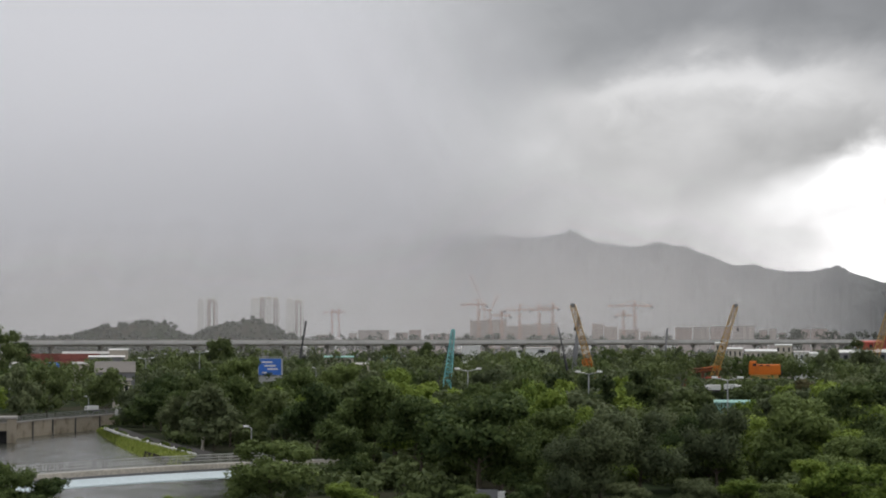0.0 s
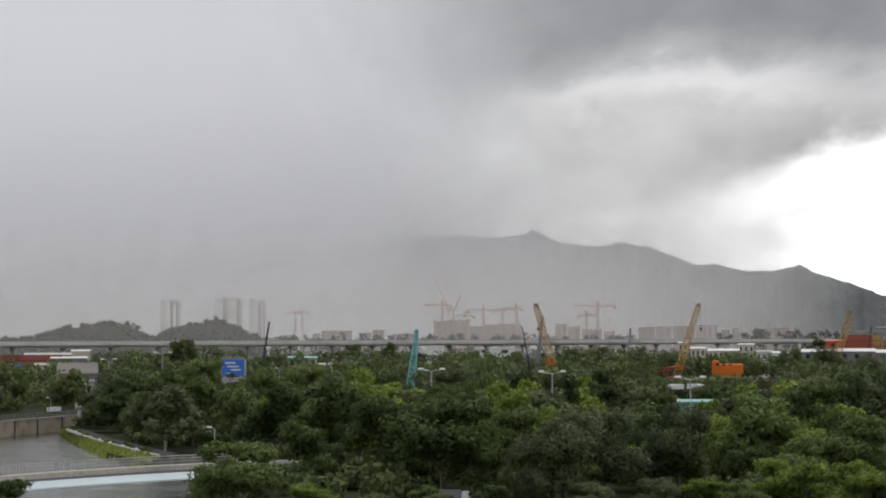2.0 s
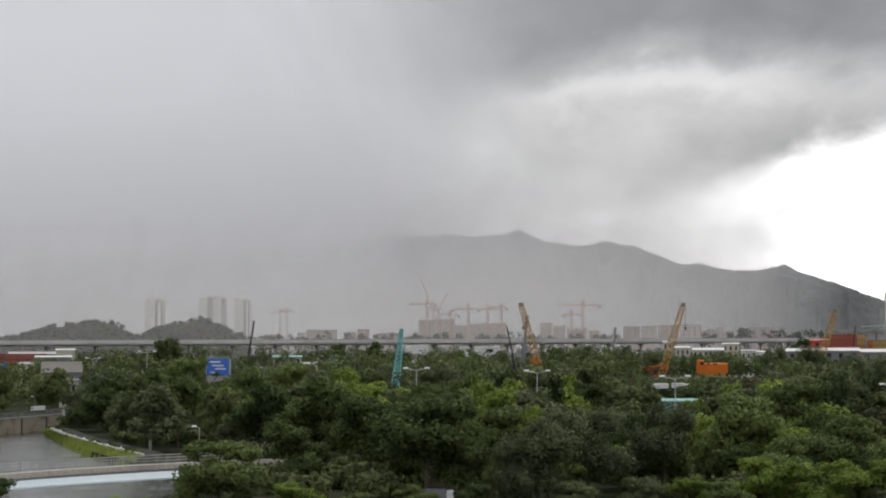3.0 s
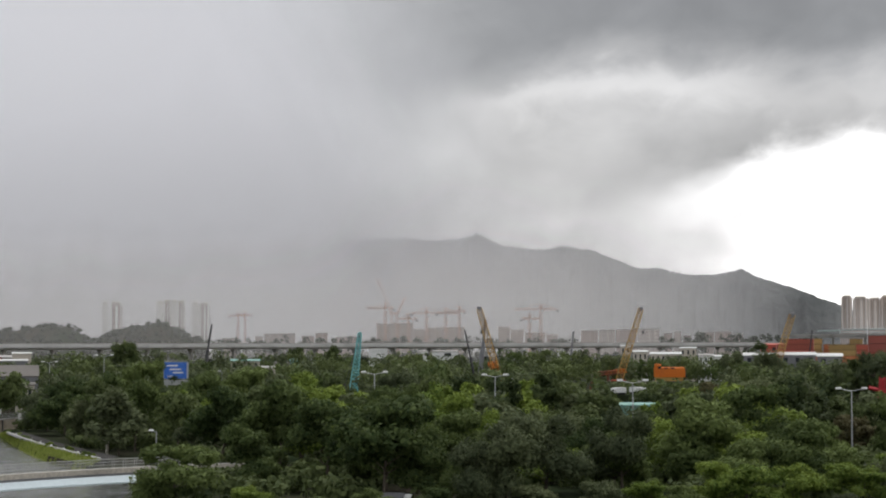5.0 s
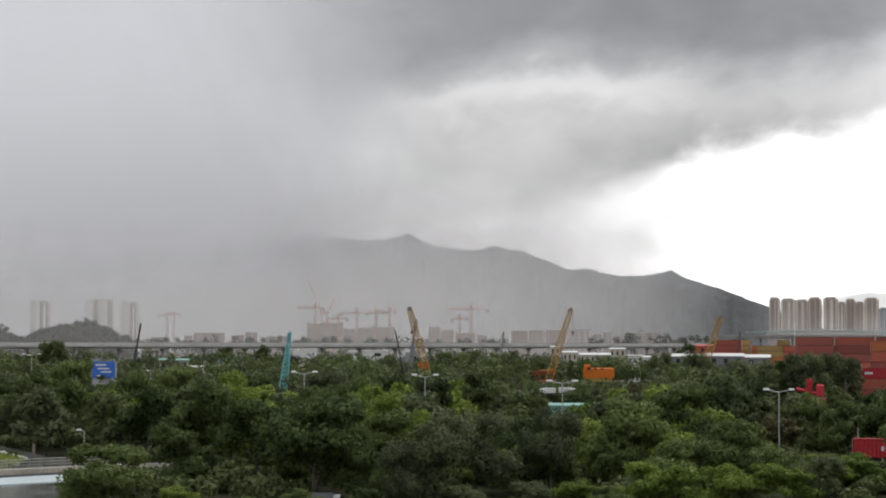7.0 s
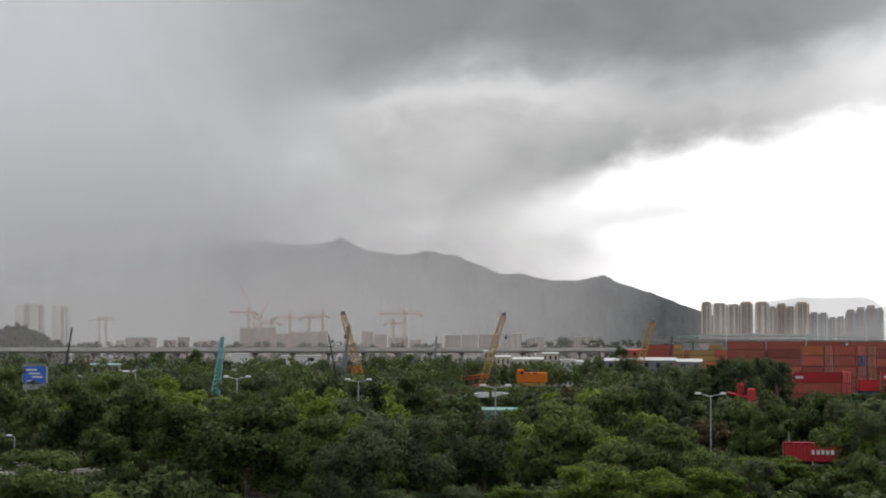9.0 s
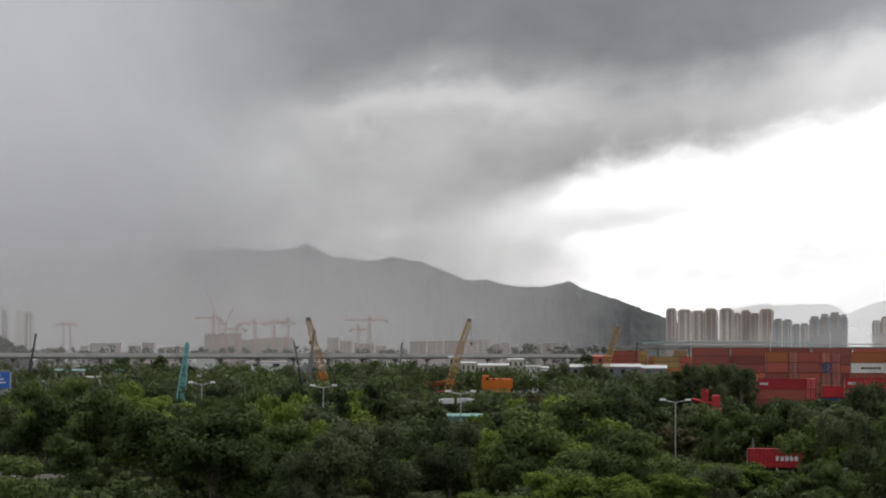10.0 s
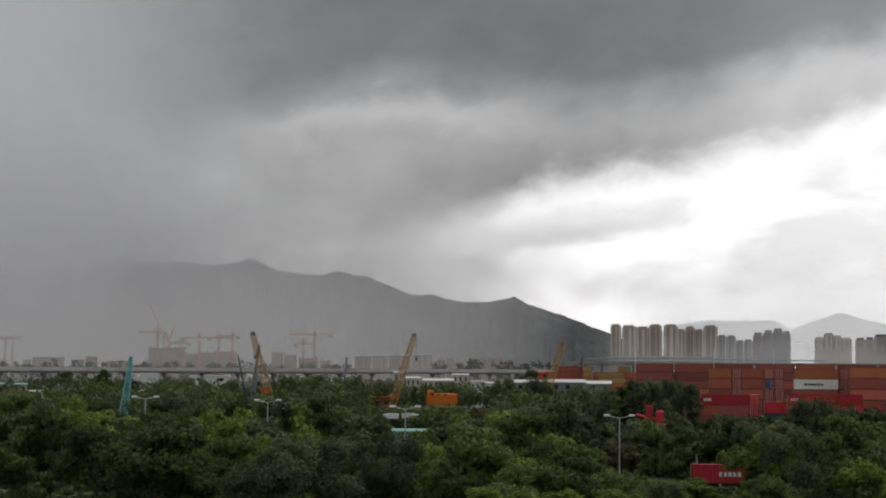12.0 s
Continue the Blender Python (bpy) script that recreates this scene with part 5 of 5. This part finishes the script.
part("belly", Geo().slab(-5.6, 5.6, 0.2, 3.8, 3.6, 5.18, 0.2), YELLOW, rig)
part("undercarriage", Geo().slab(-5.5, 5.5, -0.6, 4.6, 0, 3.58, 0.8), BLACK, rig)
arm = thing("rusty_scrap_heap", "heap of rusty orange steel sections", "steel sections", at=stand(1235, 760))
sec = Geo().box(-6, 6, -0.25, 0.25, 0, 0.5).box(-6, 6, -0.06, 0.06, 0.5, 1.0).box(-6, 6, -0.25, 0.25, 1.0, 1.3).mesh("steel_section", RUSTY)
for i in range(3):
    for j in range(3):
        s = part("steel_section", sec, None, arm)
        s.matrix_basis = pose(0.4 * (i % 3) - 0.5, j * 0.8, i * 1.32, 0, 0, 3 * (j - 1))


def lorry(u, d, colour, label, turn=0.0, z=0.0, size=1.0):
    t = thing("lorry", label, "lorry", at=stand(u, d, z, turn))
    part("cab", Geo().slab(-3.6, -1.9, -1.1, 1.1, 0.8, 2.9, 0.25), WHITE, t)
    part("windscreen", Geo().box(-3.64, -3.55, -0.95, 0.95, 1.75, 2.5), GLASS_DARK, t)
    part("side_window", Geo().box(-3.2, -2.4, -1.13, -1.08, 1.75, 2.4), GLASS_DARK, t)
    part("load_body", Geo().slab(-1.75, 3.7, -1.15, 1.15, 1.0, 3.2, 0.1), colour, t)
    part("chassis", Geo().box(-3.5, 3.7, -0.5, 0.5, 0.55, 0.98), BLACK, t)
    wm = Geo().beam((0, -0.15, 0), (0, 0.15, 0), 0.5, 0.5, 14).mesh("wheel", RUBBER)
    for x in (-2.7, 1.4, 2.6):
        for y in (-0.98, 0.98):
            part("wheel", wm, None, t).location = (x, y, 0.5)
    t.scale = (size,) * 3
    return t


# ---- street lamps and the road sign ----
def twin_lamp(u, v_head, d, span, foot=0.0, turn=0.0, group="twin street lamps"):
    z = EYE - (v_head - 598) * d / F
    t = thing("street_lamp", "tall galvanised street lamp with two outstretched arms", "street lamp", group, at=stand(u, d, 0, turn))
    part("pole", Geo().beam((0, 0, 0), (0, 0, z - 0.3), 0.14, 0.09, 10).beam((0, 0, 0), (0, 0, 1.2), 0.24, 0.22, 10), GALV, t)
    for s in (-1, 1):
        a = part("arm", Geo().beam((0, 0, z - 0.3), (s * span * 0.3, 0, z - 0.02), 0.075, 0.07, 7).beam((s * span * 0.3, 0, z - 0.02), (s * span * 0.5, 0, z), 0.07, 0.06, 7), GALV, t)
        g = Geo()
        x0, x1 = sorted((s * (span * 0.5 - 0.85), s * (span * 0.5 + 0.1)))
        g.box(x0, x1, -0.24, 0.24, z + 0.0, z + 0.16).box(x0, x1, -0.24, 0.24, z + 0.16, z + 0.3, 0.12)
        part("lamp_head", g, LAMP_HEAD, a, "pale lamp housing")


def single_lamp(u, v_head, d, z0=0.0, s=-1):
    z = EYE - (v_head - 598) * d / F
    t = thing("street_lamp", "slim grey street lamp with one short arm", "street lamp", "single street lamps", at=stand(u, d, z0))
    z -= z0
    part("pole", Geo().beam((0, 0, 0), (0, 0, z), 0.10, 0.07, 8), GALV, t)
    a = part("arm", Geo().beam((0, 0, z), (s * 0.7, 0, z + 0.12), 0.05, 0.05, 6), GALV, t)
    part("lamp_head", Geo().slab(min(s * 0.35, s * 1.05), max(s * 0.35, s * 1.05), -0.16, 0.16, z + 0.1, z + 0.32, 0.08), LAMP_HEAD, a, "pale lamp housing")


for u, v, d, span in ((263, 634, 590, 4.6), (356, 623, 520, 4.8), (828, 654, 330, 4.4), (1041, 659, 328, 4.4), (1283, 669, 290, 4.5), (1660, 682, 295, 4.5)):
    twin_lamp(u, v, d, span)
single_lamp(447, 756, 262)
single_lamp(35, 701, 470, 2.4, 1)
single_lamp(165, 701, 480, 2.4, -1)
single_lamp(560, 652, 500, 0, -1)
single_lamp(432, 641, 520, 0, -1)
single_lamp(885, 640, 620, 0, 1)

sign = thing("road_sign", "large blue road direction sign on grey posts", "road sign", at=stand(479, 480))
zt = EYE - (635 - 598) * 480 / F
part("panel", Geo().box(-2.75, 2.75, -0.08, 0.08, zt - 4.0, zt), SIGN_BLUE, sign)
part("border", Geo().box(-2.85, 2.85, -0.05, 0.12, zt + 0.01, zt + 0.1).box(-2.85, 2.85, -0.05, 0.12, zt - 4.1, zt - 4.01).box(-2.85, -2.76, -0.05, 0.12, zt - 4.0, zt).box(2.76, 3.2, -0.05, 0.12, zt - 4.0, zt), GALV, sign)
for x0, x1, z in ((-2.0, 0.6, 0.8), (-1.4, 1.4, 1.7), (-0.6, 1.9, 2.5), (-1.9, -0.7, 3.4)):
    part("lettering", Geo().box(x0, x1, -0.11, -0.085, zt - z - 0.22, zt - z + 0.14), WHITE, sign, "plain white bar of lettering")
for i in range(8):
    part("bracket", Geo().box(-2.7 + i * 0.72, -2.4 + i * 0.72, -0.1, 0.1, zt + 0.26, zt + 0.6), GALV, sign)
part("apron", Geo().box(-2.7, 3.0, 0.0, 0.1, zt - 5.6, zt - 4.3), GALV, sign)
for x in (-2.0, 2.0):
    part("post", Geo().beam((x, 0.3, 0), (x, 0.3, zt), 0.2, 0.2, 8), GALV, sign)

def container_truck(u, d, z):
    """An articulated lorry with a red container, heading along +x."""
    t = thing("container_truck", "red container lorry with a white cab on the road", "lorry", at=stand(u, d, z))
    body, fr, doors, end, bars = container_kit("bright_red", 12.19, 2.89)
    load = part("container", body, None, t, "bright red ribbed container")
    load.location = (0, 0, 1.4)
    for name, me in (("corner_frame", fr), ("end_wall", end), ("door", doors[0]), ("door", doors[1]), ("lock_bar", bars)):
        part(name, me, None, load)
    w = Geo()
    for x0, x1 in ((-1.9, -1.5), (-1.2, -0.7), (-0.5, 0.0), (0.2, 0.7), (0.9, 1.4)):
        w.box(x0, x1, -1.245, -1.215, 1.1, 1.8)
    part("marking", w, WHITE, load, "plain white bars of lettering")
    part("chassis", Geo().box(-6.0, 9.2, -0.5, 0.5, 0.9, 1.36), BLACK, t)
    cab = part("cab", Geo().slab(7.0, 9.3, -1.2, 1.2, 0.8, 3.3, 0.3).slab(6.9, 8.6, -1.15, 1.15, 3.3, 4.0, 0.35), WHITE, t, "white driver's cab with a roof fairing")
    part("windscreen", Geo().box(9.28, 9.34, -1.05, 1.05, 2.0, 2.9), GLASS_DARK, cab)
    part("side_window", Geo().box(7.9, 9.0, -1.23, -1.18, 2.1, 2.9), GLASS_DARK, cab)
    part("bumper", Geo().slab(9.2, 9.5, -1.2, 1.2, 0.4, 0.9, 0.1), GREY, cab)
    wm = Geo().beam((0, -0.18, 0), (0, 0.18, 0), 0.5, 0.5, 16).mesh("wheel", RUBBER)
    for x in (-5.0, -3.7, -2.4, 4.9, 6.1, 8.4):
        for y in (-1.0, 1.0):
            part("wheel", wm, None, t).location = (x, y, 0.5)


container_truck(1855, 300, 1.2)
bankroad = Geo()
arc = [base(u, 300) for u in range(1540, 2080, 20)]
out_n, out_f = [p - p.normalized() * 5 for p in arc], [p + p.normalized() * 5 for p in arc]
toe_n, toe_f = [p - p.normalized() * 8 for p in arc], [p + p.normalized() * 8 for p in arc]
lift = lambda row, z: [Vector((p.x, p.y, z)) for p in row]
bankroad.strip(lift(out_n, 1.2), lift(out_f, 1.2)).strip(lift(toe_n, -0.3), lift(out_n, 1.2)).strip(lift(out_f, 1.2), lift(toe_f, -0.3))
tagged(part("road", bankroad, ASPHALT), "dark asphalt road on a low bank among trees", "road", kind="structure")
boom = thing("steel_boom", "rusty orange steel boom sections stacked by the excavator", "steel sections", at=stand(1240, 800))
part("boom_section", Geo().lattice((-6.0, 0, 6.3), (4.5, 0, 7.2), 1.5, 1.4, 8, 0.22), RUSTY, boom)
part("boom_section", Geo().lattice((-1.0, 1.5, 6.6), (7.5, 1.5, 7.8), 1.6, 1.4, 7, 0.22), ORANGE, boom)
for x in (-5, 0, 6):
    part("trestle", Geo().box(x - 0.5, x + 0.5, -0.6, 2.4, -0.1, 6.0 + 0.09 * (x + 6)), RUSTY, boom)

# pale vans and clutter beside the teal hut, and red machines before the containers
board = thing("signboard", "small white signboards on a thin pole", "signboard", at=stand(1066, 420))
part("pole", Geo().beam((0, 0, 0), (0, 0, 12.3), 0.1, 0.08, 8), GALV, board)
part("panel", Geo().slab(-0.6, 0.9, -0.35, 0.1, 9.6, 10.5, 0.1), WHITE, board)
part("panel", Geo().slab(-0.1, 1.2, -0.3, 0.1, 10.8, 11.5, 0.1), WHITE, board)
part("panel", Geo().slab(0.1, 0.7, -0.3, 0.1, 11.7, 12.2, 0.1), WHITE, board)
lorry(1256, 500, WHITE, "white box lorry among trees", 30, 6.1, 0.6)
lorry(1292, 505, WHITE, "white box lorry among trees", 150, 6.1, 0.6)
bank = thing("yard_embankment", "raised earth yard under the parked lorries", "embankment", kind="structure")
for u, d, w, z in ((1274, 503, 12, 6.08),):
    m = stand(u, d)
    g = Geo().box(-w, w, -5, 5, -0.2, z, 1.0)
    part("earth_bank", g, GROUND, bank).matrix_basis = m
lifter = thing("reach_stacker", "red reach stacker machine beside the containers", "forklift", at=stand(1716, 380, 3.0))
part("mast", Geo().lattice((-0.6, 0, 6.2), (-0.4, 0, 10.0), 1.0, 1.0, 4, 0.16).slab(-1.1, 0.1, -0.5, 0.5, 6.4, 9.8, 0.2), BOX[X], lifter)
part("cab", Geo().slab(0.8, 2.4, -0.8, 0.8, 6.6, 8.9, 0.3), BOX[X], lifter)
part("arm", Geo().beam((-3.0, 0, 8.0), (1.2, 0, 7.0), 0.35, 0.4, 4), BOX[X], lifter)
part("chassis", Geo().slab(-2.4, 2.8, -1.2, 1.2, 5.0, 6.3, 0.2), BOX[B_], lifter)
part("tyre", Geo().beam((-1.5, -1.3, 4.9), (-1.5, 1.3, 4.9), 0.7, 0.7, 14).beam((1.8, -1.3, 4.9), (1.8, 1.3, 4.9), 0.7, 0.7, 14), RUBBER, lifter)
part("earth_bank", Geo().box(-6, 6, -4, 4, -0.2, 7.18, 1.0), GROUND, bank).matrix_basis = stand(1716, 380)


# ---- river: wall, culvert, bank, path, footbridge ----
def line(points, z):
    return [Vector((p.x, p.y, z)) for p in points]


wall_pts = [on(*flat(u, v), -1.0) for u, v in ((30, 776), (60, 772.5), (95, 768.5), (135, 765), (178, 761), (215, 757), (245, 755))]
wall = thing("river_wall", "stained concrete river wall with dark joints", "retaining wall", kind="structure")
for a, b in zip(wall_pts, wall_pts[1:]):
    back = Vector((a.x, a.y, 0)).normalized() * 0.6
    g = Geo()
    lo, hi = [a, b, b + back, a + back], []
    g.v = [(p.x, p.y, -2.4) for p in lo] + [(p.x, p.y, 2.3) for p in lo]
    g.f = [(3, 2, 1, 0), (4, 5, 6, 7), (0, 1, 5, 4), (1, 2, 6, 5), (2, 3, 7, 6), (3, 0, 4, 7)]
    part("wall_panel", g, CONCRETE_WET, wall)
    part("joint", Geo().beam((b.x, b.y, -2), (b.x, b.y, 2.2), 0.22, 0.22, 6), BLACK, wall, "dark vertical joint")
g = Geo()
front, rear = [p - p.normalized() * 0.25 for p in wall_pts], [p + p.normalized() * 0.9 for p in wall_pts]
g.strip(line(front, 2.55), line(rear, 2.55)).strip(line(front, 2.25), line(front, 2.55)).strip(line(front, 2.25), line(rear, 2.25))
part("coping", g, CONCRETE, wall, "pale concrete coping")
road_a, road_b = [p + p.normalized() * 0.95 for p in wall_pts], [p + p.normalized() * 9 for p in wall_pts]
ext = [road_a[0] + (road_a[0] - road_a[1]).normalized() * 40]
ext_b = [road_b[0] + (road_b[0] - road_b[1]).normalized() * 40]
g = Geo()
g.strip(line(ext + road_a, 2.4), line(ext_b + road_b, 2.4)).strip(line(ext + road_a, -2.0), line(ext + road_a, 2.4))
tagged(part("road", g, ASPHALT), "dark asphalt riverside road", "road", kind="structure")


def railing(name, pts, z, high, label, mt, bars=3, step=2.0, r=0.05, balusters=0):
    t = thing(name, label, "railing")
    posts = []
    for a, b in zip(pts, pts[1:]):
        n = max(1, int((b - a).length / step))
        posts += [a.lerp(b, i / n) for i in range(n)]
    posts.append(pts[-1])
    pm = Geo().beam((0, 0, 0), (0, 0, high), r, r, 6).mesh("post", mt)
    for p in posts:
        part("post", pm, None, t).location = (p.x, p.y, z(p) if callable(z) else z)
    for k in range(bars):
        g = Geo()
        dz = high * (k + 1) / bars
        for a, b in zip(posts, posts[1:]):
            za, zb = (z(a), z(b)) if callable(z) else (z, z)
            g.beam((a.x, a.y, za + dz), (b.x, b.y, zb + dz), r * 0.8, r * 0.8, 5)
        part("rail", g, mt, t)
    if balusters:
        g = Geo()
        for a, b in zip(posts, posts[1:]):
            for i in range(1, balusters):
                q = a.lerp(b, i / balusters)
                zz = z(q) if callable(z) else z
                g.beam((q.x, q.y, zz), (q.x, q.y, zz + high), r * 0.35, r * 0.35, 4)
        tagged(part("baluster", g, mt, t), kind="stuff")
    return t


railing("road_railing", [p + p.normalized() * 0.4 for p in wall_pts], 2.55, 1.1, "dark metal railing on the river wall", GREY, 3, 2.5, 0.05, 6)
culvert = thing("culvert_head", "concrete culvert mouth with a dark opening", "culvert", kind="structure")
m = stand(15, 398, -2.2, 0)
c1 = part("pillar", Geo().slab(1.4, 3.3, -1.2, 3.0, 0, 6.0, 0.15), CONCRETE_WET, culvert)
c2 = part("lintel", Geo().slab(-16, 1.38, -0.8, 3.0, 3.6, 5.2, 0.1), CONCRETE_WET, culvert)
c3 = part("cap", Geo().slab(-16, 3.5, -1.3, 3.1, 6.02, 6.5, 0.1), CONCRETE, culvert)
# added black panel, the culvert's dark inside put into its colour
c4 = part("back_wall", Geo().box(-16, 1.38, 2.5, 2.9, 0, 3.58), BLACK, culvert)
c5 = part("parapet", Geo().box(-16, 1.38, -0.5, -0.1, 5.22, 6.0), CONCRETE, culvert)
for o in (c1, c2, c3, c4, c5):
    o.matrix_basis = m
lorry(868, 236, GREY, "pale grey van parked under the trees", 170, 0.0, 0.5)
van = lorry(170, 470, WHITE, "small white lorry parked on the riverside road", 4, 2.4, 0.45)

# grass bank and path
shore = [on(*flat(u, v), -1.05) for u, v in ((172, 763), (190, 776), (210, 790), (235, 802), (262, 812), (320, 828))]
crest = [on(*flat(u, v), 0.9) for u, v in ((188, 759), (212, 768), (238, 777), (270, 786), (305, 795), (350, 806))]
g = Geo()
rows = 10
for i in range(rows):
    k = i / (rows - 1)
    for a, b in zip(shore, crest):
        p = a.lerp(b, k)
        g.v.append((p.x, p.y, p.z + 0.25 * math.sin(math.pi * k)))
n = len(shore)
g.f = [(i * n + j, i * n + j + 1, (i + 1) * n + j + 1, (i + 1) * n + j) for i in range(rows - 1) for j in range(n - 1)]
tagged(part("grass_bank", g, GRASS, smooth=True), "bright green grassy river bank", "grass bank", kind="structure")
rng = np.random.default_rng(8)
blades = Geo()
for i in range(5200):
    j, k, s = rng.integers(0, n - 1), rng.uniform(0.03, 0.97), rng.uniform(0, 1)
    p = shore[j].lerp(shore[j + 1], s).lerp(crest[j].lerp(crest[j + 1], s), k)
    a, h, w = rng.uniform(0, 6.28), rng.uniform(0.25, 0.7), rng.uniform(0.06, 0.16)
    z = p.z + 0.25 * math.sin(math.pi * k) - 0.05
    dx, dy = math.cos(a) * w, math.sin(a) * w
    blades.face((p.x - dx, p.y - dy, z), (p.x + dx, p.y + dy, z), (p.x + dy * 1.5, p.y - dx * 1.5, z + h))
tagged(part("grass", blades, GRASS), "tufts of long bright grass", "grass", kind="stuff")
path_far = [p + Vector((p.x, p.y, 0)).normalized() * 9 + Vector((3, 0, 0)) for p in crest]
g = Geo()
g.strip(line(crest, 0.86), line(path_far, 0.9))
tagged(part("path", g, ASPHALT), "dark asphalt riverside path", "path", kind="structure")
kerb = Geo().slab(-0.75, 0.75, -0.2, 0.2, 0, 0.45, 0.06).mesh("kerb_stone", CONCRETE_PALE)
kerbs = thing("kerb", "pale concrete kerb blocks along the path", "kerb", kind="structure")
boll = Geo().beam((0, 0, 0), (0, 0, 0.3), 0.2, 0.24, 10).beam((0, 0, 0.3), (0, 0, 0.55), 0.24, 0.12, 10).mesh("planter", WHITE)
k = 0
for a, b in zip(crest, crest[1:]):
    m = max(2, int((b - a).length / 1.7))
    turn = math.degrees(math.atan2(b.y - a.y, b.x - a.x))
    for i in range(m):
        p = a.lerp(b, i / m)
        part("kerb_stone", kerb, None, kerbs).matrix_basis = pose(p.x, p.y, 0.8, 0, 0, turn)
        if k % 6 == 2:
            q = p + Vector((p.x, p.y, 0)).normalized() * 1.6
            bo = tagged(new("stone_planter", boll), "small round white stone planter by the path", "planter", "path planters")
            bo.location = (q.x, q.y, 0.86)
        k += 1
shrub_rng = random.Random(3)
for i in range(16):
    j = shrub_rng.randrange(n - 1)
    p = crest[j].lerp(crest[j + 1], shrub_rng.random())
    q = p + Vector((p.x, p.y, 0)).normalized() * shrub_rng.choice((1.0, 1.4, 8.0, 9.5))
    s = shrub_rng.uniform(0.10, 0.2)
    sh = tagged(new("shrub", KINDS["midfresh"][i % 2] if i % 3 else KINDS["middull"][0]), "low trimmed shrub beside the path", "shrub", "path shrubs")
    sh.matrix_basis = Matrix.LocRotScale((q.x, q.y, 0.7), Euler((0, 0, i)), (s, s, s * 0.8))
post = thing("gate_post", "pale concrete gate post at the path's end", "post", at=stand(213, 452))
part("shaft", Geo().slab(-0.35, 0.35, -0.35, 0.35, 0, 3.6, 0.15), CONCRETE_PALE, post)
hut = thing("sculpture_post", "pale bare tree stump with short forked limbs", "tree stump", at=stand(362, 348))
part("trunk", Geo().beam((0, 0, 0), (0.1, 0, 2.2), 0.28, 0.3, 8).beam((0.1, 0, 2.0), (-0.6, 0, 3.1), 0.25, 0.2, 7).beam((0.1, 0, 2.1), (0.5, 0, 2.9), 0.2, 0.13, 7), PLASTER, hut)

# footbridge
def bridge_pt(k):
    """Along the bridge, from the near bank to the far one."""
    u, v = 20 + 580 * k, 844 - 44 * k + 16 * k * (k - 0.2)
    return on(*flat(u, v), 2.3 + 0.5 * math.sin(math.pi * min(1, k * 1.1)))


pts = [bridge_pt(i / 30) for i in range(31)]
bridge = thing("footbridge", "pale blue-white steel footbridge over the river", "footbridge", kind="structure")
ax = (pts[12] - pts[0]).normalized()
side = Vector((ax.y, -ax.x, 0)).normalized()
if side.y > 0:
    side = -side


def ribbon(lo_off, hi_off, z0, z1):
    g = Geo()
    a = [p + side * lo_off for p in pts]
    b = [p + side * hi_off for p in pts]
    up = lambda row, z: [Vector((p.x, p.y, p.z + z)) for p in row]
    g.strip(up(a, z0), up(a, z1)).strip(up(a, z1), up(b, z1)).strip(up(b, z1), up(b, z0)).strip(up(b, z0), up(a, z0))
    return g


part("deck", ribbon(-2.6, 0.0, -0.25, 0.0), CONCRETE, bridge)
part("kerb_edge", ribbon(0.02, 0.35, -0.6, 0.05), PLASTER, bridge, "cream painted edge beam")
flank = Geo()
upper, lower = [p + side * 0.45 for p in pts], [p + side * 1.15 for p in pts]
flank.strip([Vector((p.x, p.y, p.z - 0.9)) for p in upper], [Vector((p.x, p.y, p.z - 1.75)) for p in lower])
flank.strip([Vector((p.x, p.y, p.z - 1.75)) for p in lower], [Vector((p.x, p.y, p.z - 1.95)) for p in lower])
flank.strip([Vector((p.x, p.y, p.z - 1.95)) for p in lower], [Vector((p.x, p.y, p.z - 0.9)) for p in upper])
part("girder_flank", flank, GIRDER, bridge, "sloping pale blue-white girder flank")
# soffit darker than the deck, the underside's shade put into its grey
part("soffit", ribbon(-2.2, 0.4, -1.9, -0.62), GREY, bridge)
for i in (2, 24):
    p = pts[i]
    part("pier", Geo().beam((p.x - side.x, p.y - side.y, -2.8), (p.x - side.x, p.y - side.y, p.z - 2.55), 0.8, 0.8, 12), CONCRETE, bridge)
def deck_z(p):
    k = min(range(len(pts)), key=lambda i: (pts[i].x - p.x) ** 2 + (pts[i].y - p.y) ** 2)
    return pts[k].z + 0.2


railing("bridge_railing", [p + side * 0.18 for p in pts[:27]], deck_z, 1.15, "white tubular steel bridge railing", RAIL, 3, 1.9, 0.055, 5)
railing("bridge_railing", [p - side * 2.4 for p in pts[:27]], lambda p: deck_z(p) - 0.2, 1.15, "white tubular steel bridge railing", RAIL, 3, 1.9, 0.055, 5)
